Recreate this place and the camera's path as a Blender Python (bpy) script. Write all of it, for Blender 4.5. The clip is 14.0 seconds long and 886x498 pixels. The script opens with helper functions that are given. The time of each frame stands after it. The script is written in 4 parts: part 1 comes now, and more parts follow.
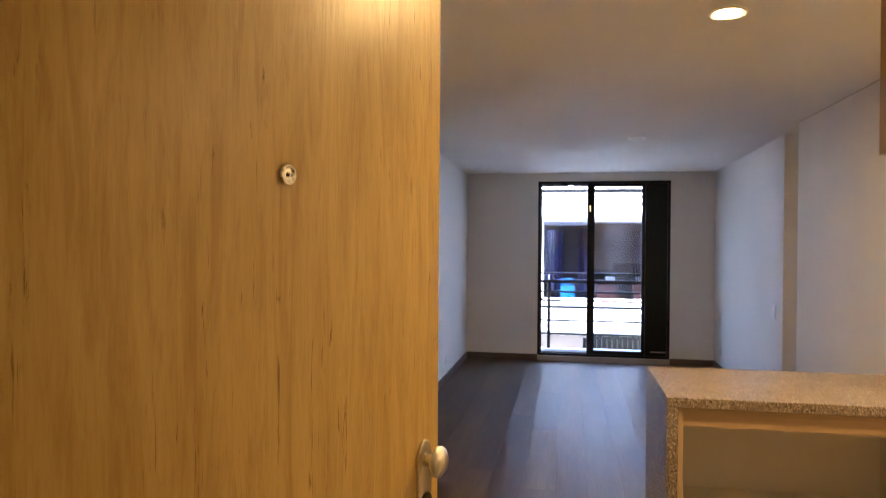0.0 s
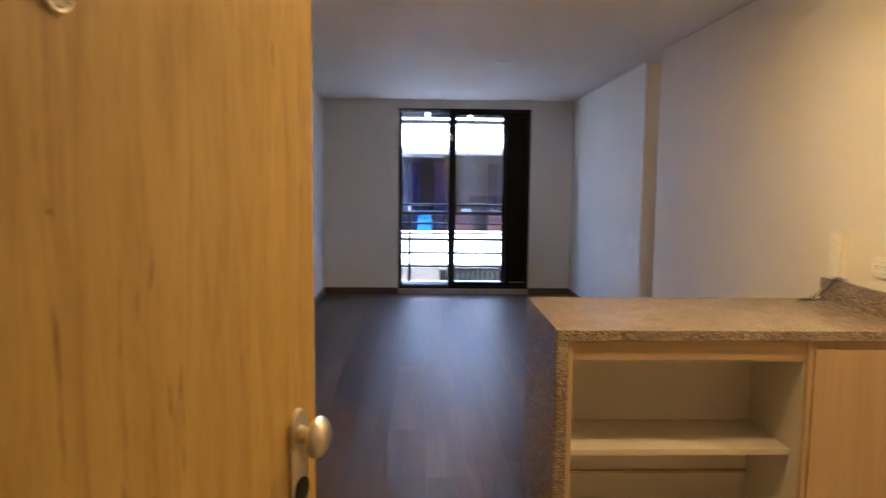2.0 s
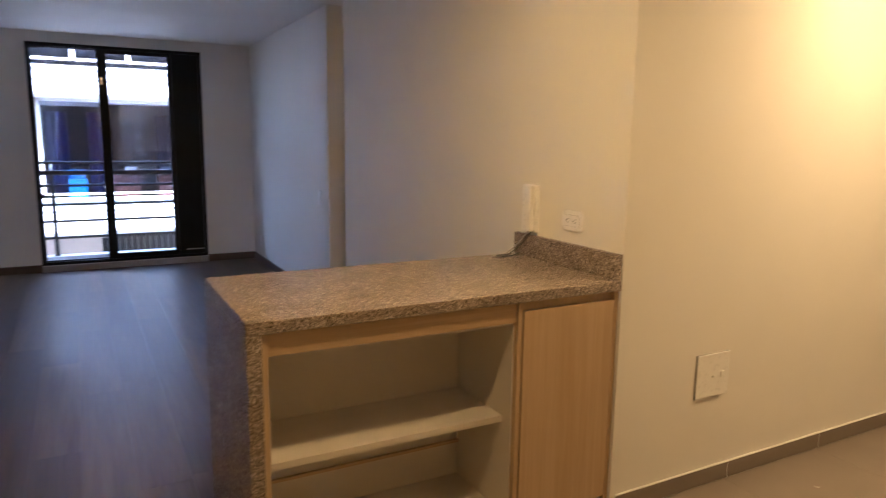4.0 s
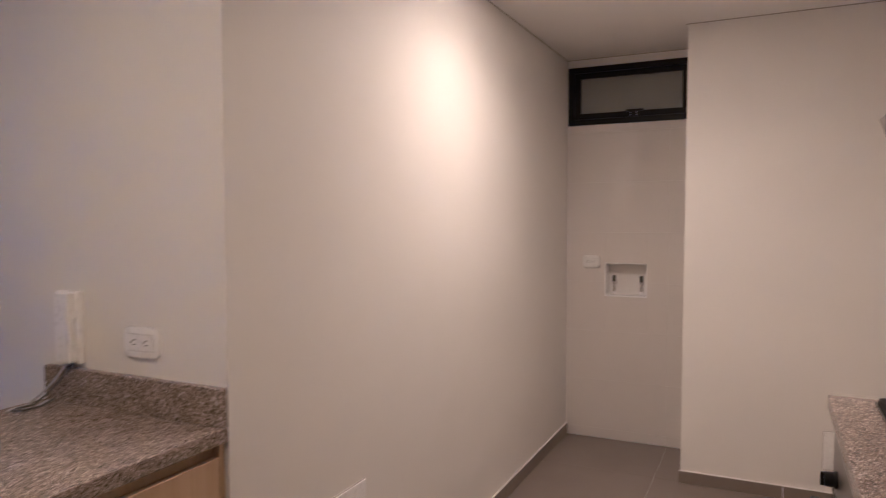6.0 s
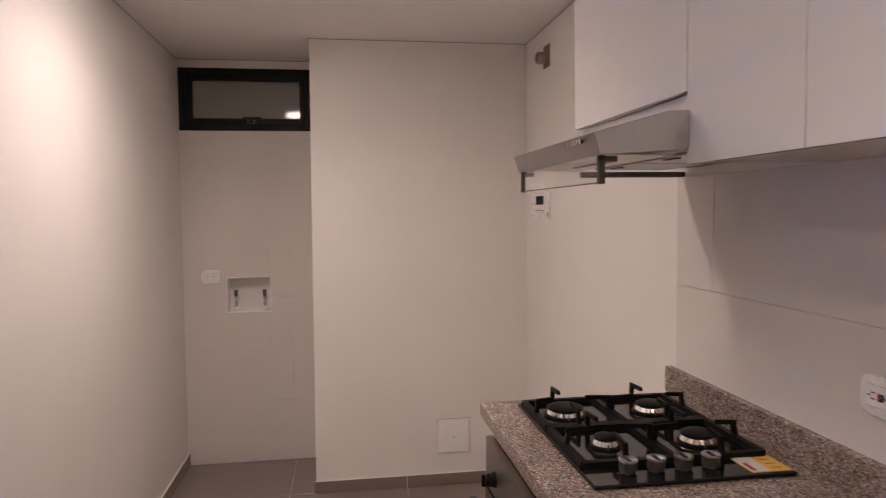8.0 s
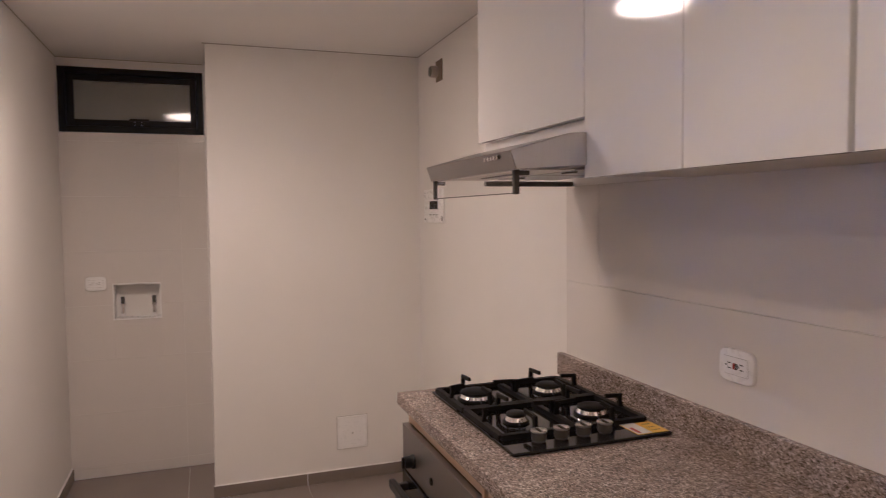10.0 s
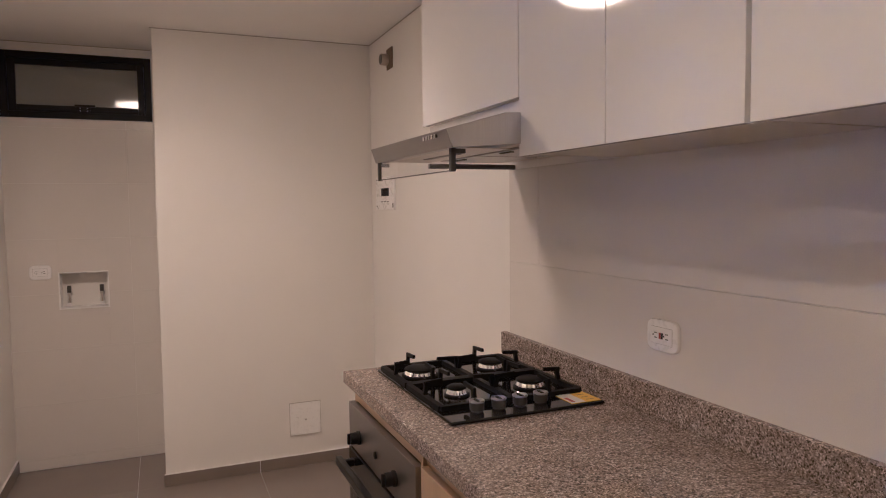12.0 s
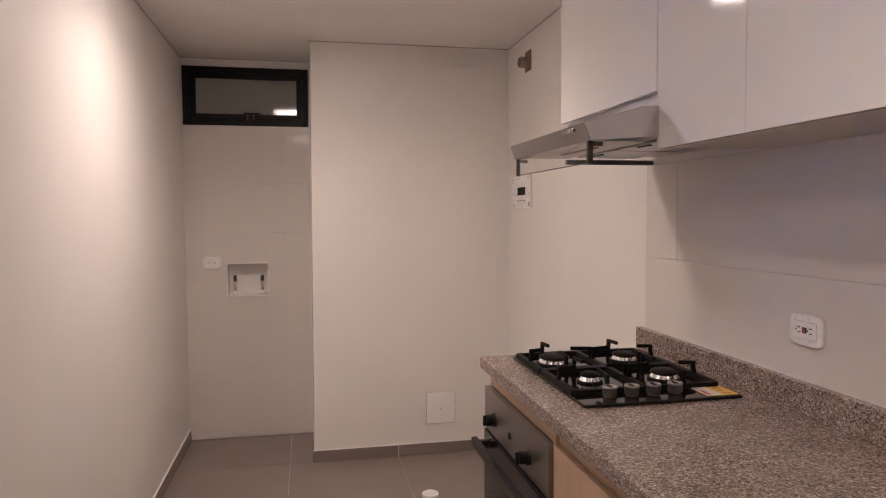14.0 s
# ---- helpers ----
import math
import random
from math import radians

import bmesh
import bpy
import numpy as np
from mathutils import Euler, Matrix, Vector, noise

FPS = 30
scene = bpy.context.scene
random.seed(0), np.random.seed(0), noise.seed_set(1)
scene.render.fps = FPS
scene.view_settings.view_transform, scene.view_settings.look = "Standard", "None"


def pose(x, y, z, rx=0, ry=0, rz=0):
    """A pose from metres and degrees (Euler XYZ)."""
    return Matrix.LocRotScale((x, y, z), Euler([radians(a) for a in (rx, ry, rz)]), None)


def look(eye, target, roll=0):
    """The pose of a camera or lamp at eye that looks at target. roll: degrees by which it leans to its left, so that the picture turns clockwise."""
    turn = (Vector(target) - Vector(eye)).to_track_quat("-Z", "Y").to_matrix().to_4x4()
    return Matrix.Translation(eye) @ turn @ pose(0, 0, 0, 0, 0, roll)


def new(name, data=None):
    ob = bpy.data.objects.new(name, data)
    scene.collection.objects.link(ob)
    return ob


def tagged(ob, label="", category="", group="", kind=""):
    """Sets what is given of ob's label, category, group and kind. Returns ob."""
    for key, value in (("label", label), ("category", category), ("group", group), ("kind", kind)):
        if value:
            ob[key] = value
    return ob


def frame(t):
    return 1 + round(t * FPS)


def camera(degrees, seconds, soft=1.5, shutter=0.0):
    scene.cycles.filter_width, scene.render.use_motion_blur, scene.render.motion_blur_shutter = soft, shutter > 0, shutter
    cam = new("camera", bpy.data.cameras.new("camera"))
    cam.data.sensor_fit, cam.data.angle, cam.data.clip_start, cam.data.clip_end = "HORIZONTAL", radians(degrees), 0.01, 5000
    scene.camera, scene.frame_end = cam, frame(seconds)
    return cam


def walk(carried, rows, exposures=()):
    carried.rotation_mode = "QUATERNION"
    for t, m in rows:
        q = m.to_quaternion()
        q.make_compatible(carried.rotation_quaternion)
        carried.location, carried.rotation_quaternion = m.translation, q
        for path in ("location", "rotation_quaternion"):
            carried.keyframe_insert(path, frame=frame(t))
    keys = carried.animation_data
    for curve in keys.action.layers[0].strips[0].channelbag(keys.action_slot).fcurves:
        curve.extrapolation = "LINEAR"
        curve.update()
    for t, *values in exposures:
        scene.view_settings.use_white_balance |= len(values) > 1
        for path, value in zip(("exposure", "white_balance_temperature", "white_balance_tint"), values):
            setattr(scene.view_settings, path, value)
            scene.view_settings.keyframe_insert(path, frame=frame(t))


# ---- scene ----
cam = camera(66.4, 14.0, soft=1.1, shutter=0.5)
PATH = [
    (0, (0.274, 0.662, 1.416), (-0.088, 2.629, 1.398), 0.4),
    (0.5, (0.224, 0.715, 1.384), (-0.082, 2.688, 1.276), 0.4),
    (1, (0.178, 0.819, 1.383), (-0.083, 2.795, 1.229), 0.6),
    (1.5, (0.175, 0.901, 1.376), (0.035, 2.89, 1.221), 0.7),
    (2, (0.173, 1.009, 1.363), (0.242, 2.997, 1.156), 0.6),
    (2.5, (0.134, 1.145, 1.351), (0.5, 3.089, 1.057), 0.7),
    (2.7, (0.117, 1.188, 1.345), (0.594, 3.102, 1.015), 0.8),
    (4.8, (0.457, 1.71, 1.364), (1.743, 3.218, 1.098), 0.2),
    (5, (0.505, 1.787, 1.367), (1.907, 3.19, 1.117), 0.0),
    (5.5, (0.607, 1.944, 1.342), (2.271, 3.041, 1.18), 0.0),
    (6, (0.719, 2.051, 1.359), (2.518, 2.919, 1.263), -0.2),
    (6.5, (0.801, 2.091, 1.377), (2.692, 2.734, 1.28), -0.2),
    (7, (0.883, 2.176, 1.39), (2.856, 2.493, 1.291), -0.3),
    (7.5, (0.897, 2.247, 1.408), (2.893, 2.175, 1.308), -0.3),
    (8, (0.833, 2.287, 1.441), (2.808, 1.992, 1.33), -0.6),
    (8.5, (0.748, 2.357, 1.454), (2.703, 1.949, 1.342), -0.8),
    (9, (0.779, 2.416, 1.459), (2.721, 1.95, 1.351), -0.7),
    (11.3, (0.576, 2.46, 1.442), (2.385, 1.615, 1.327), -0.8),
    (11.5, (0.605, 2.453, 1.446), (2.424, 1.632, 1.32), -0.9),
    (12, (0.634, 2.421, 1.41), (2.477, 1.653, 1.285), -0.7),
    (12.5, (0.558, 2.378, 1.407), (2.426, 1.674, 1.285), -0.8),
    (13, (0.486, 2.36, 1.408), (2.416, 1.851, 1.289), -1.0),
    (13.5, (0.504, 2.383, 1.399), (2.468, 2.025, 1.282), -0.9),
    (14, (0.54, 2.465, 1.373), (2.498, 2.07, 1.268), -0.3),
]
EXPOSURES = [
    (0.0, 5.18, 5800, 15), (1.5, 5.08, 5750, 15), (2.7, 4.84, 5600, 13), (4.8, 4.48, 5200, 25), (5.5, 4.31, 4450, 31),
    (6.5, 4.15, 4130, 33), (7.5, 4.07, 4120, 33), (8.5, 4.21, 4100, 32), (9.0, 4.20, 4100, 32), (11.5, 4.09, 4250, 33), (13.0, 4.32, 4110, 31), (14.0, 4.26, 4110, 31),
]
walk(cam, [(t, look(eye, target, roll)) for t, eye, target, roll in PATH], EXPOSURES)

# ---- world and sun ----
world = bpy.data.worlds.new("sky")
scene.world = world
world.use_nodes = True
wn = world.node_tree
sky = wn.nodes.new("ShaderNodeTexSky")
sky.sky_type = "NISHITA"
sky.sun_disc = False
sky.sun_elevation, sky.sun_rotation = radians(65), radians(192)
sky.air_density, sky.dust_density = 1.0, 1.5
background = wn.nodes["Background"]
background.inputs["Strength"].default_value = 0.15
wn.links.new(sky.outputs["Color"], background.inputs["Color"])
sun = new("sun", bpy.data.lights.new("sun", "SUN"))
sun.data.energy, sun.data.angle, sun.data.color = 2.75, radians(12), (0.80, 0.875, 1.0)
sun.matrix_world = look((0.0, 0.0, 43.0), (4.2, 19.6, 0.0))
BAR_LIGHT, ENTRY_LIGHT, UNSEEN_PASSAGE_LIGHT, UNSEEN_HALL_LIGHT = 23.0, 21.0, 5.6, 4.2   # radiance of the small downlights
PANEL_LIGHT = 3.35         # radiance of the wide kitchen ceiling light
LAMP_TINT = (1.0, 0.63, 0.245)
DOWNLIGHT_TINT = (1.0, 0.615, 0.21)


# The kitchen ceiling light throws most of its light downwards.
beam = new("kitchen_light_beam", bpy.data.lights.new("kitchen_light_beam", "AREA"))
beam.data.shape, beam.data.size, beam.data.energy, beam.data.spread = "DISK", 0.27, 0.46, radians(142)
beam.data.color = LAMP_TINT
beam.location = (3.11, 2.58, 2.305 - 0.020)


# ---- helpers of this place ----
PLACE = {}


def grid(bm, x0, y0, z0, x1, y1, z1, bevel=0.0):
    """A box between two corners, its edges rounded by bevel."""
    made = bmesh.ops.create_cube(bm, size=1.0)["verts"]
    for v in made:
        v.co = Vector((x0 if v.co.x < 0 else x1, y0 if v.co.y < 0 else y1, z0 if v.co.z < 0 else z1))
    if bevel:
        edges = list({e for v in made for e in v.link_edges})
        bmesh.ops.bevel(bm, geom=edges, offset=bevel, segments=2, affect="EDGES", profile=0.6)


def box(x0, y0, z0, x1, y1, z1, bevel=0.0):
    bm = bmesh.new()
    grid(bm, min(x0, x1), min(y0, y1), min(z0, z1), max(x0, x1), max(y0, y1), max(z0, z1), bevel)
    return bm


def boxes(rows, bevel=0.0):
    bm = bmesh.new()
    for r in rows:
        grid(bm, *r, bevel)
    return bm


def turned(profile, axis, at, steps=32):
    """A body of revolution: profile of (radius, distance along axis)."""
    bm = bmesh.new()
    a = Vector(axis).normalized()
    u = a.orthogonal().normalized()
    w = a.cross(u)
    rings = []
    for r, d in profile:
        rings.append([bm.verts.new(Vector(at) + a * d + (u * math.cos(k * math.tau / steps) + w * math.sin(k * math.tau / steps)) * max(r, 1e-4)) for k in range(steps)])
    for p, q in zip(rings, rings[1:]):
        for k in range(steps):
            bm.faces.new((p[k], p[(k + 1) % steps], q[(k + 1) % steps], q[k]))
    bm.faces.new(rings[0][::-1])
    bm.faces.new(rings[-1])
    bmesh.ops.recalc_face_normals(bm, faces=bm.faces)
    return bm


def extruded(profile, x0, x1, bevel=0.0):
    """A (y, z) outline drawn along x."""
    bm = bmesh.new()
    a = [bm.verts.new((x0, y, z)) for y, z in profile]
    b = [bm.verts.new((x1, y, z)) for y, z in profile]
    n = len(profile)
    bm.faces.new(a)
    bm.faces.new(b[::-1])
    for k in range(n):
        bm.faces.new((a[k], b[k], b[(k + 1) % n], a[(k + 1) % n]))
    bmesh.ops.recalc_face_normals(bm, faces=bm.faces)
    if bevel:
        bmesh.ops.bevel(bm, geom=list(bm.edges), offset=bevel, segments=2, affect="EDGES", profile=0.6)
    return bm


def tube(points, radius, steps=10):
    """A bent round bar through points."""
    bm = bmesh.new()
    rings = []
    pts = [Vector(p) for p in points]
    for i, p in enumerate(pts):
        a = (pts[min(i + 1, len(pts) - 1)] - pts[max(i - 1, 0)]).normalized()
        u = a.cross(Vector((0.31, 0.17, 0.93))).normalized()
        w = a.cross(u)
        rings.append([bm.verts.new(p + (u * math.cos(k * math.tau / steps) + w * math.sin(k * math.tau / steps)) * radius) for k in range(steps)])
    for p, q in zip(rings, rings[1:]):
        for k in range(steps):
            bm.faces.new((p[k], p[(k + 1) % steps], q[(k + 1) % steps], q[k]))
    bm.faces.new(rings[0][::-1])
    bm.faces.new(rings[-1])
    bmesh.ops.recalc_face_normals(bm, faces=bm.faces)
    return bm


def thing(name, at, label, category, group="", kind=""):
    ob = new(name)
    ob.location = at
    ob.empty_display_size = 0.05
    PLACE[ob.name] = Vector(at)
    return tagged(ob, label, category, group, kind)


def part(name, bm, material, parent=None, label="", smooth=False):
    """Links a bmesh as one mesh object, alone or under a thing or part."""
    co = [v.co for v in bm.verts]
    lo = Vector([min(c[k] for c in co) for k in range(3)])
    hi = Vector([max(c[k] for c in co) for k in range(3)])
    centre = Vector(((lo.x + hi.x) / 2, (lo.y + hi.y) / 2, lo.z))
    bmesh.ops.translate(bm, verts=bm.verts, vec=-centre)
    if smooth:
        for f in bm.faces:
            f.smooth = True
        for e in bm.edges:
            if len(e.link_faces) == 2 and e.calc_face_angle() > 0.6:
                e.smooth = False
    mesh = bpy.data.meshes.new(name)
    bm.to_mesh(mesh)
    bm.free()
    mesh.materials.append(material)
    ob = new(name, mesh)
    PLACE[ob.name] = centre
    if parent:
        ob.parent = parent
        ob.location = centre - PLACE[parent.name]
    else:
        ob.location = centre
    return tagged(ob, label) if label else ob


def setting(name, bm, material, label, category):
    return tagged(part(name, bm, material), label, category, kind="structure")


def cut(rects, hole):
    """Rectangles (a0, b0, a1, b1) less one hole."""
    out = []
    h0, k0, h1, k1 = hole
    for a0, b0, a1, b1 in rects:
        if h0 >= a1 or h1 <= a0 or k0 >= b1 or k1 <= b0:
            out.append((a0, b0, a1, b1))
            continue
        if h0 > a0: out.append((a0, b0, h0, b1))
        if h1 < a1: out.append((h1, b0, a1, b1))
        m0, m1 = max(a0, h0), min(a1, h1)
        if k0 > b0: out.append((m0, b0, m1, k0))
        if k1 < b1: out.append((m0, k1, m1, b1))
    return out


# ---- materials ----
class Nodes:
    """A principled material whose nodes are wired by short calls."""

    def __init__(self, name, rough=0.5, metal=0.0, colour=(0.8, 0.8, 0.8)):
        self.m = bpy.data.materials.new(name)
        self.m.use_nodes = True
        self.t = self.m.node_tree
        self.p = self.t.nodes["Principled BSDF"]
        self.p.inputs["Roughness"].default_value = rough
        self.p.inputs["Metallic"].default_value = metal
        self.p.inputs["Base Color"].default_value = (*colour, 1)

    def node(self, kind, **values):
        n = self.t.nodes.new(kind)
        for k, v in values.items():
            n.inputs[k].default_value = v
        return n

    def link(self, a, b):
        self.t.links.new(a, b)

    def coords(self, scale=(1, 1, 1), spread=0.0):
        """Object coordinates, stretched, and shifted for each object by chance."""
        c = self.t.nodes.new("ShaderNodeTexCoord")
        mp = self.t.nodes.new("ShaderNodeMapping")
        mp.inputs["Scale"].default_value = scale
        self.link(c.outputs["Object"], mp.inputs["Vector"])
        if spread:
            info = self.t.nodes.new("ShaderNodeObjectInfo")
            mul = self.t.nodes.new("ShaderNodeMath")
            mul.operation = "MULTIPLY"
            mul.inputs[1].default_value = spread
            self.link(info.outputs["Random"], mul.inputs[0])
            self.link(mul.outputs[0], mp.inputs["Location"])
        return mp.outputs["Vector"]

    def noise(self, vector, scale, detail=4.0, rough=0.55):
        n = self.node("ShaderNodeTexNoise", Scale=scale, Detail=detail, Roughness=rough)
        self.link(vector, n.inputs["Vector"])
        return n.outputs["Fac"]

    def ramp(self, fac, stops):
        r = self.t.nodes.new("ShaderNodeValToRGB")
        e = r.color_ramp.elements
        while len(e) < len(stops):
            e.new(0.5)
        for k, (at, c) in enumerate(stops):
            e[k].position = at
            e[k].color = (*c, 1) if len(c) == 3 else c
        self.link(fac, r.inputs["Fac"])
        return r.outputs["Color"]

    def mix(self, a, b, fac, how="MIX"):
        n = self.t.nodes.new("ShaderNodeMix")
        n.data_type, n.blend_type = "RGBA", how
        if isinstance(fac, float):
            n.inputs["Factor"].default_value = fac
        else:
            self.link(fac, n.inputs["Factor"])
        for v, k in ((a, "A"), (b, "B")):
            s = [i for i in n.inputs if i.name == k and i.type == "RGBA"][0]
            if isinstance(v, tuple):
                s.default_value = (*v, 1)
            else:
                self.link(v, s)
        return [o for o in n.outputs if o.type == "RGBA"][0]

    def base(self, colour):
        self.link(colour, self.p.inputs["Base Color"])
        return self

    def gloss(self, fac, lo, hi):
        r = self.node("ShaderNodeMapRange", **{"To Min": lo, "To Max": hi})
        self.link(fac, r.inputs["Value"])
        self.link(r.outputs["Result"], self.p.inputs["Roughness"])
        return self

    def bump(self, fac, strength, distance=0.001):
        b = self.node("ShaderNodeBump", Strength=strength, Distance=distance)
        self.link(fac, b.inputs["Height"])
        self.link(b.outputs["Normal"], self.p.inputs["Normal"])
        return self


def paint(name, colour, rough=0.6):
    n = Nodes(name, rough)
    v = n.coords()
    broad = n.noise(v, 1.3, 3.0)
    fine = n.noise(v, 210.0, 3.0)
    darker = tuple(c * 0.955 for c in colour)
    n.base(n.ramp(broad, [(0.3, darker), (0.7, colour)]))
    n.gloss(fine, rough - 0.05, rough + 0.05).bump(fine, 0.12, 0.0006)
    return n.m


def granite(name):
    n = Nodes(name, 0.22)
    v = n.coords()
    cells = n.node("ShaderNodeTexVoronoi", Scale=335.0)
    bent = n.mix(v, n.node("ShaderNodeTexNoise", Scale=160.0).outputs["Color"], 0.004)
    n.link(bent, cells.inputs["Vector"])
    flake = n.node("ShaderNodeTexVoronoi", Scale=170.0)
    n.link(v, flake.inputs["Vector"])
    speck = n.noise(v, 330.0, 3.0, 0.75)
    cloud = n.noise(v, 11.0, 4.0)
    tone = n.ramp(cells.outputs["Color"], [(0.14, (0.045, 0.037, 0.032)), (0.30, (0.215, 0.176, 0.147)), (0.54, (0.345, 0.285, 0.240)), (0.74, (0.51, 0.43, 0.368)), (0.90, (0.82, 0.72, 0.63))])
    tone = n.mix(tone, n.ramp(flake.outputs["Color"], [(0.10, (0.40, 0.36, 0.33)), (0.24, (1, 1, 1)), (0.82, (1, 1, 1)), (0.94, (1.45, 1.38, 1.30))]), 0.55, "MULTIPLY")
    dark = n.ramp(speck, [(0.36, (0.36, 0.32, 0.29)), (0.50, (1, 1, 1))])
    tone = n.mix(tone, dark, 0.72, "MULTIPLY")
    n.base(n.mix(tone, n.ramp(cloud, [(0.32, (0.80, 0.77, 0.74)), (0.66, (1, 1, 1))]), 1.0, "MULTIPLY"))
    n.gloss(speck, 0.14, 0.30).bump(speck, 0.05, 0.0004)
    return n.m


def wood(name, light, mid, dark, along, rough=0.4, cracks=0.0, spread=7.0):
    """Wood whose grain runs along an axis (0, 1 or 2)."""
    n = Nodes(name, rough)

    def s(cross, length):
        k = [cross] * 3
        k[along] = length
        return tuple(k)

    if cracks:
        fine = n.noise(n.coords(s(190, 15.0), spread), 1.0, 5.0, 0.62)
        broad = n.noise(n.coords(s(8, 0.9), spread), 1.0, 4.0, 0.55)
        figure = n.noise(n.coords(s(26, 2.4), spread), 1.0, 6.0, 0.68)
    else:
        fine = n.noise(n.coords(s(160, 3.0), spread), 1.0, 5.0, 0.62)
        broad = n.noise(n.coords(s(13, 0.55), spread), 1.0, 4.0, 0.55)
        figure = n.noise(n.coords(s(34, 1.3), spread), 1.0, 6.0, 0.66)
    figure.node.inputs["Distortion"].default_value = 1.6 if cracks else 0.9
    tone = n.mix(n.ramp(broad, [(0.32, mid), (0.68, light)]), n.ramp(fine, [(0.3, dark), (0.56, (1, 1, 1))]), 0.36, "MULTIPLY")
    tone = n.mix(tone, n.ramp(figure, [(0.34, dark), (0.52, (1, 1, 1)), (0.70, (1.10, 1.09, 1.06))]), 0.55 if cracks else 0.15, "MULTIPLY")
    relief = fine
    if cracks:
        line = n.noise(n.coords(s(80, 5.0), spread), 1.0, 6.0, 0.70)
        for wavy, bend in ((line, 1.3), (fine, 0.8), (broad, 0.9)):
            wavy.node.inputs["Distortion"].default_value = bend
        cluster = n.noise(n.coords(s(9, 0.7), spread), 1.0, 2.0, 0.5)
        where = n.ramp(cluster, [(0.43, (0.10, 0.10, 0.10)), (0.54, (cracks, cracks, cracks))])
        tone = n.mix(tone, n.ramp(line, [(0.335, (0.16, 0.09, 0.045)), (0.40, (1, 1, 1))]), where, "MULTIPLY")
        relief = n.mix(fine, n.ramp(line, [(0.31, (0, 0, 0)), (0.42, (1, 1, 1))]), 0.5, "MULTIPLY")
    n.base(tone)
    n.gloss(fine, rough - 0.06, rough + 0.1).bump(relief, 0.16 if cracks else 0.1, 0.0006)
    return n.m


def plank_floor(name):
    n = Nodes(name, 0.34)
    fine = n.noise(n.coords((120, 3.0, 120), 9.0), 1.0, 5.0, 0.6)
    broad = n.noise(n.coords((9, 0.8, 9), 9.0), 1.0, 4.0)
    info = n.t.nodes.new("ShaderNodeObjectInfo")
    tone = n.ramp(broad, [(0.3, (0.080, 0.056, 0.039)), (0.7, (0.150, 0.110, 0.078))])
    tone = n.mix(tone, n.ramp(fine, [(0.3, (0.62, 0.58, 0.55)), (0.6, (1, 1, 1))]), 0.6, "MULTIPLY")
    n.base(n.mix(tone, n.ramp(info.outputs["Random"], [(0.0, (0.72, 0.68, 0.64)), (1.0, (1.22, 1.17, 1.12))]), 1.0, "MULTIPLY"))
    n.gloss(n.mix(broad, info.outputs["Random"], 0.22), 0.36, 0.60).bump(broad, 0.02, 0.001)
    n.p.inputs["Specular IOR Level"].default_value = 0.27
    return n.m


def ceramic(name, colour, rough, spots=0.93):
    n = Nodes(name, rough)
    v = n.coords((1, 1, 1), 5.0)
    cloud = n.noise(v, 3.5, 4.0)
    grain = n.noise(v, 420.0, 2.0)
    tone = n.ramp(cloud, [(0.3, tuple(c * spots for c in colour)), (0.7, colour)])
    n.base(n.mix(tone, n.ramp(grain, [(0.35, (0.93, 0.93, 0.93)), (0.6, (1, 1, 1))]), 0.7, "MULTIPLY"))
    n.gloss(cloud, rough * 0.8, rough * 1.25).bump(cloud, 0.03, 0.002)
    return n.m


def plain(name, colour, rough=0.4, metal=0.0, grain=0.06):
    n = Nodes(name, rough, metal)
    fac = n.noise(n.coords(), 60.0, 4.0)
    n.base(n.ramp(fac, [(0.3, tuple(c * (1 - grain) for c in colour)), (0.7, colour)]))
    n.gloss(fac, max(rough - 0.04, 0.02), rough + 0.04)
    return n.m


def dull(material, level):
    material.node_tree.nodes["Principled BSDF"].inputs["Specular IOR Level"].default_value = level
    return material


def brushed(name, colour, rough, along=0):
    n = Nodes(name, rough, 1.0)
    k = [900.0] * 3
    k[along] = 6.0
    fac = n.noise(n.coords(tuple(k)), 1.0, 3.0)
    n.base(n.ramp(fac, [(0.3, tuple(c * 0.88 for c in colour)), (0.7, colour)]))
    n.gloss(fac, rough - 0.06, rough + 0.08).bump(fac, 0.05, 0.0002)
    return n.m


def clear(name, tint=(1, 1, 1), rough=0.0):
    n = Nodes(name, rough, 0.0, tint)
    n.p.inputs["Transmission Weight"].default_value = 1.0
    n.p.inputs["IOR"].default_value = 1.45
    return n.m


def thin_pane(name, tint):
    """A thin pane: light goes straight through it, tinted, with a little gloss."""
    n = Nodes(name)
    through_ = n.node("ShaderNodeBsdfTransparent", Color=(*tint, 1))
    shine = n.node("ShaderNodeBsdfGlossy", Roughness=0.02)
    both = n.node("ShaderNodeMixShader", Fac=0.02)
    n.link(through_.outputs[0], both.inputs[1])
    n.link(shine.outputs[0], both.inputs[2])
    n.link(both.outputs[0], n.t.nodes["Material Output"].inputs["Surface"])
    return n.m


def glow(name, colour, strength):
    n = Nodes(name, 0.5, 0.0, (0.9, 0.9, 0.9))
    n.p.inputs["Emission Color"].default_value = (*colour, 1)
    n.p.inputs["Emission Strength"].default_value = strength
    return n.m


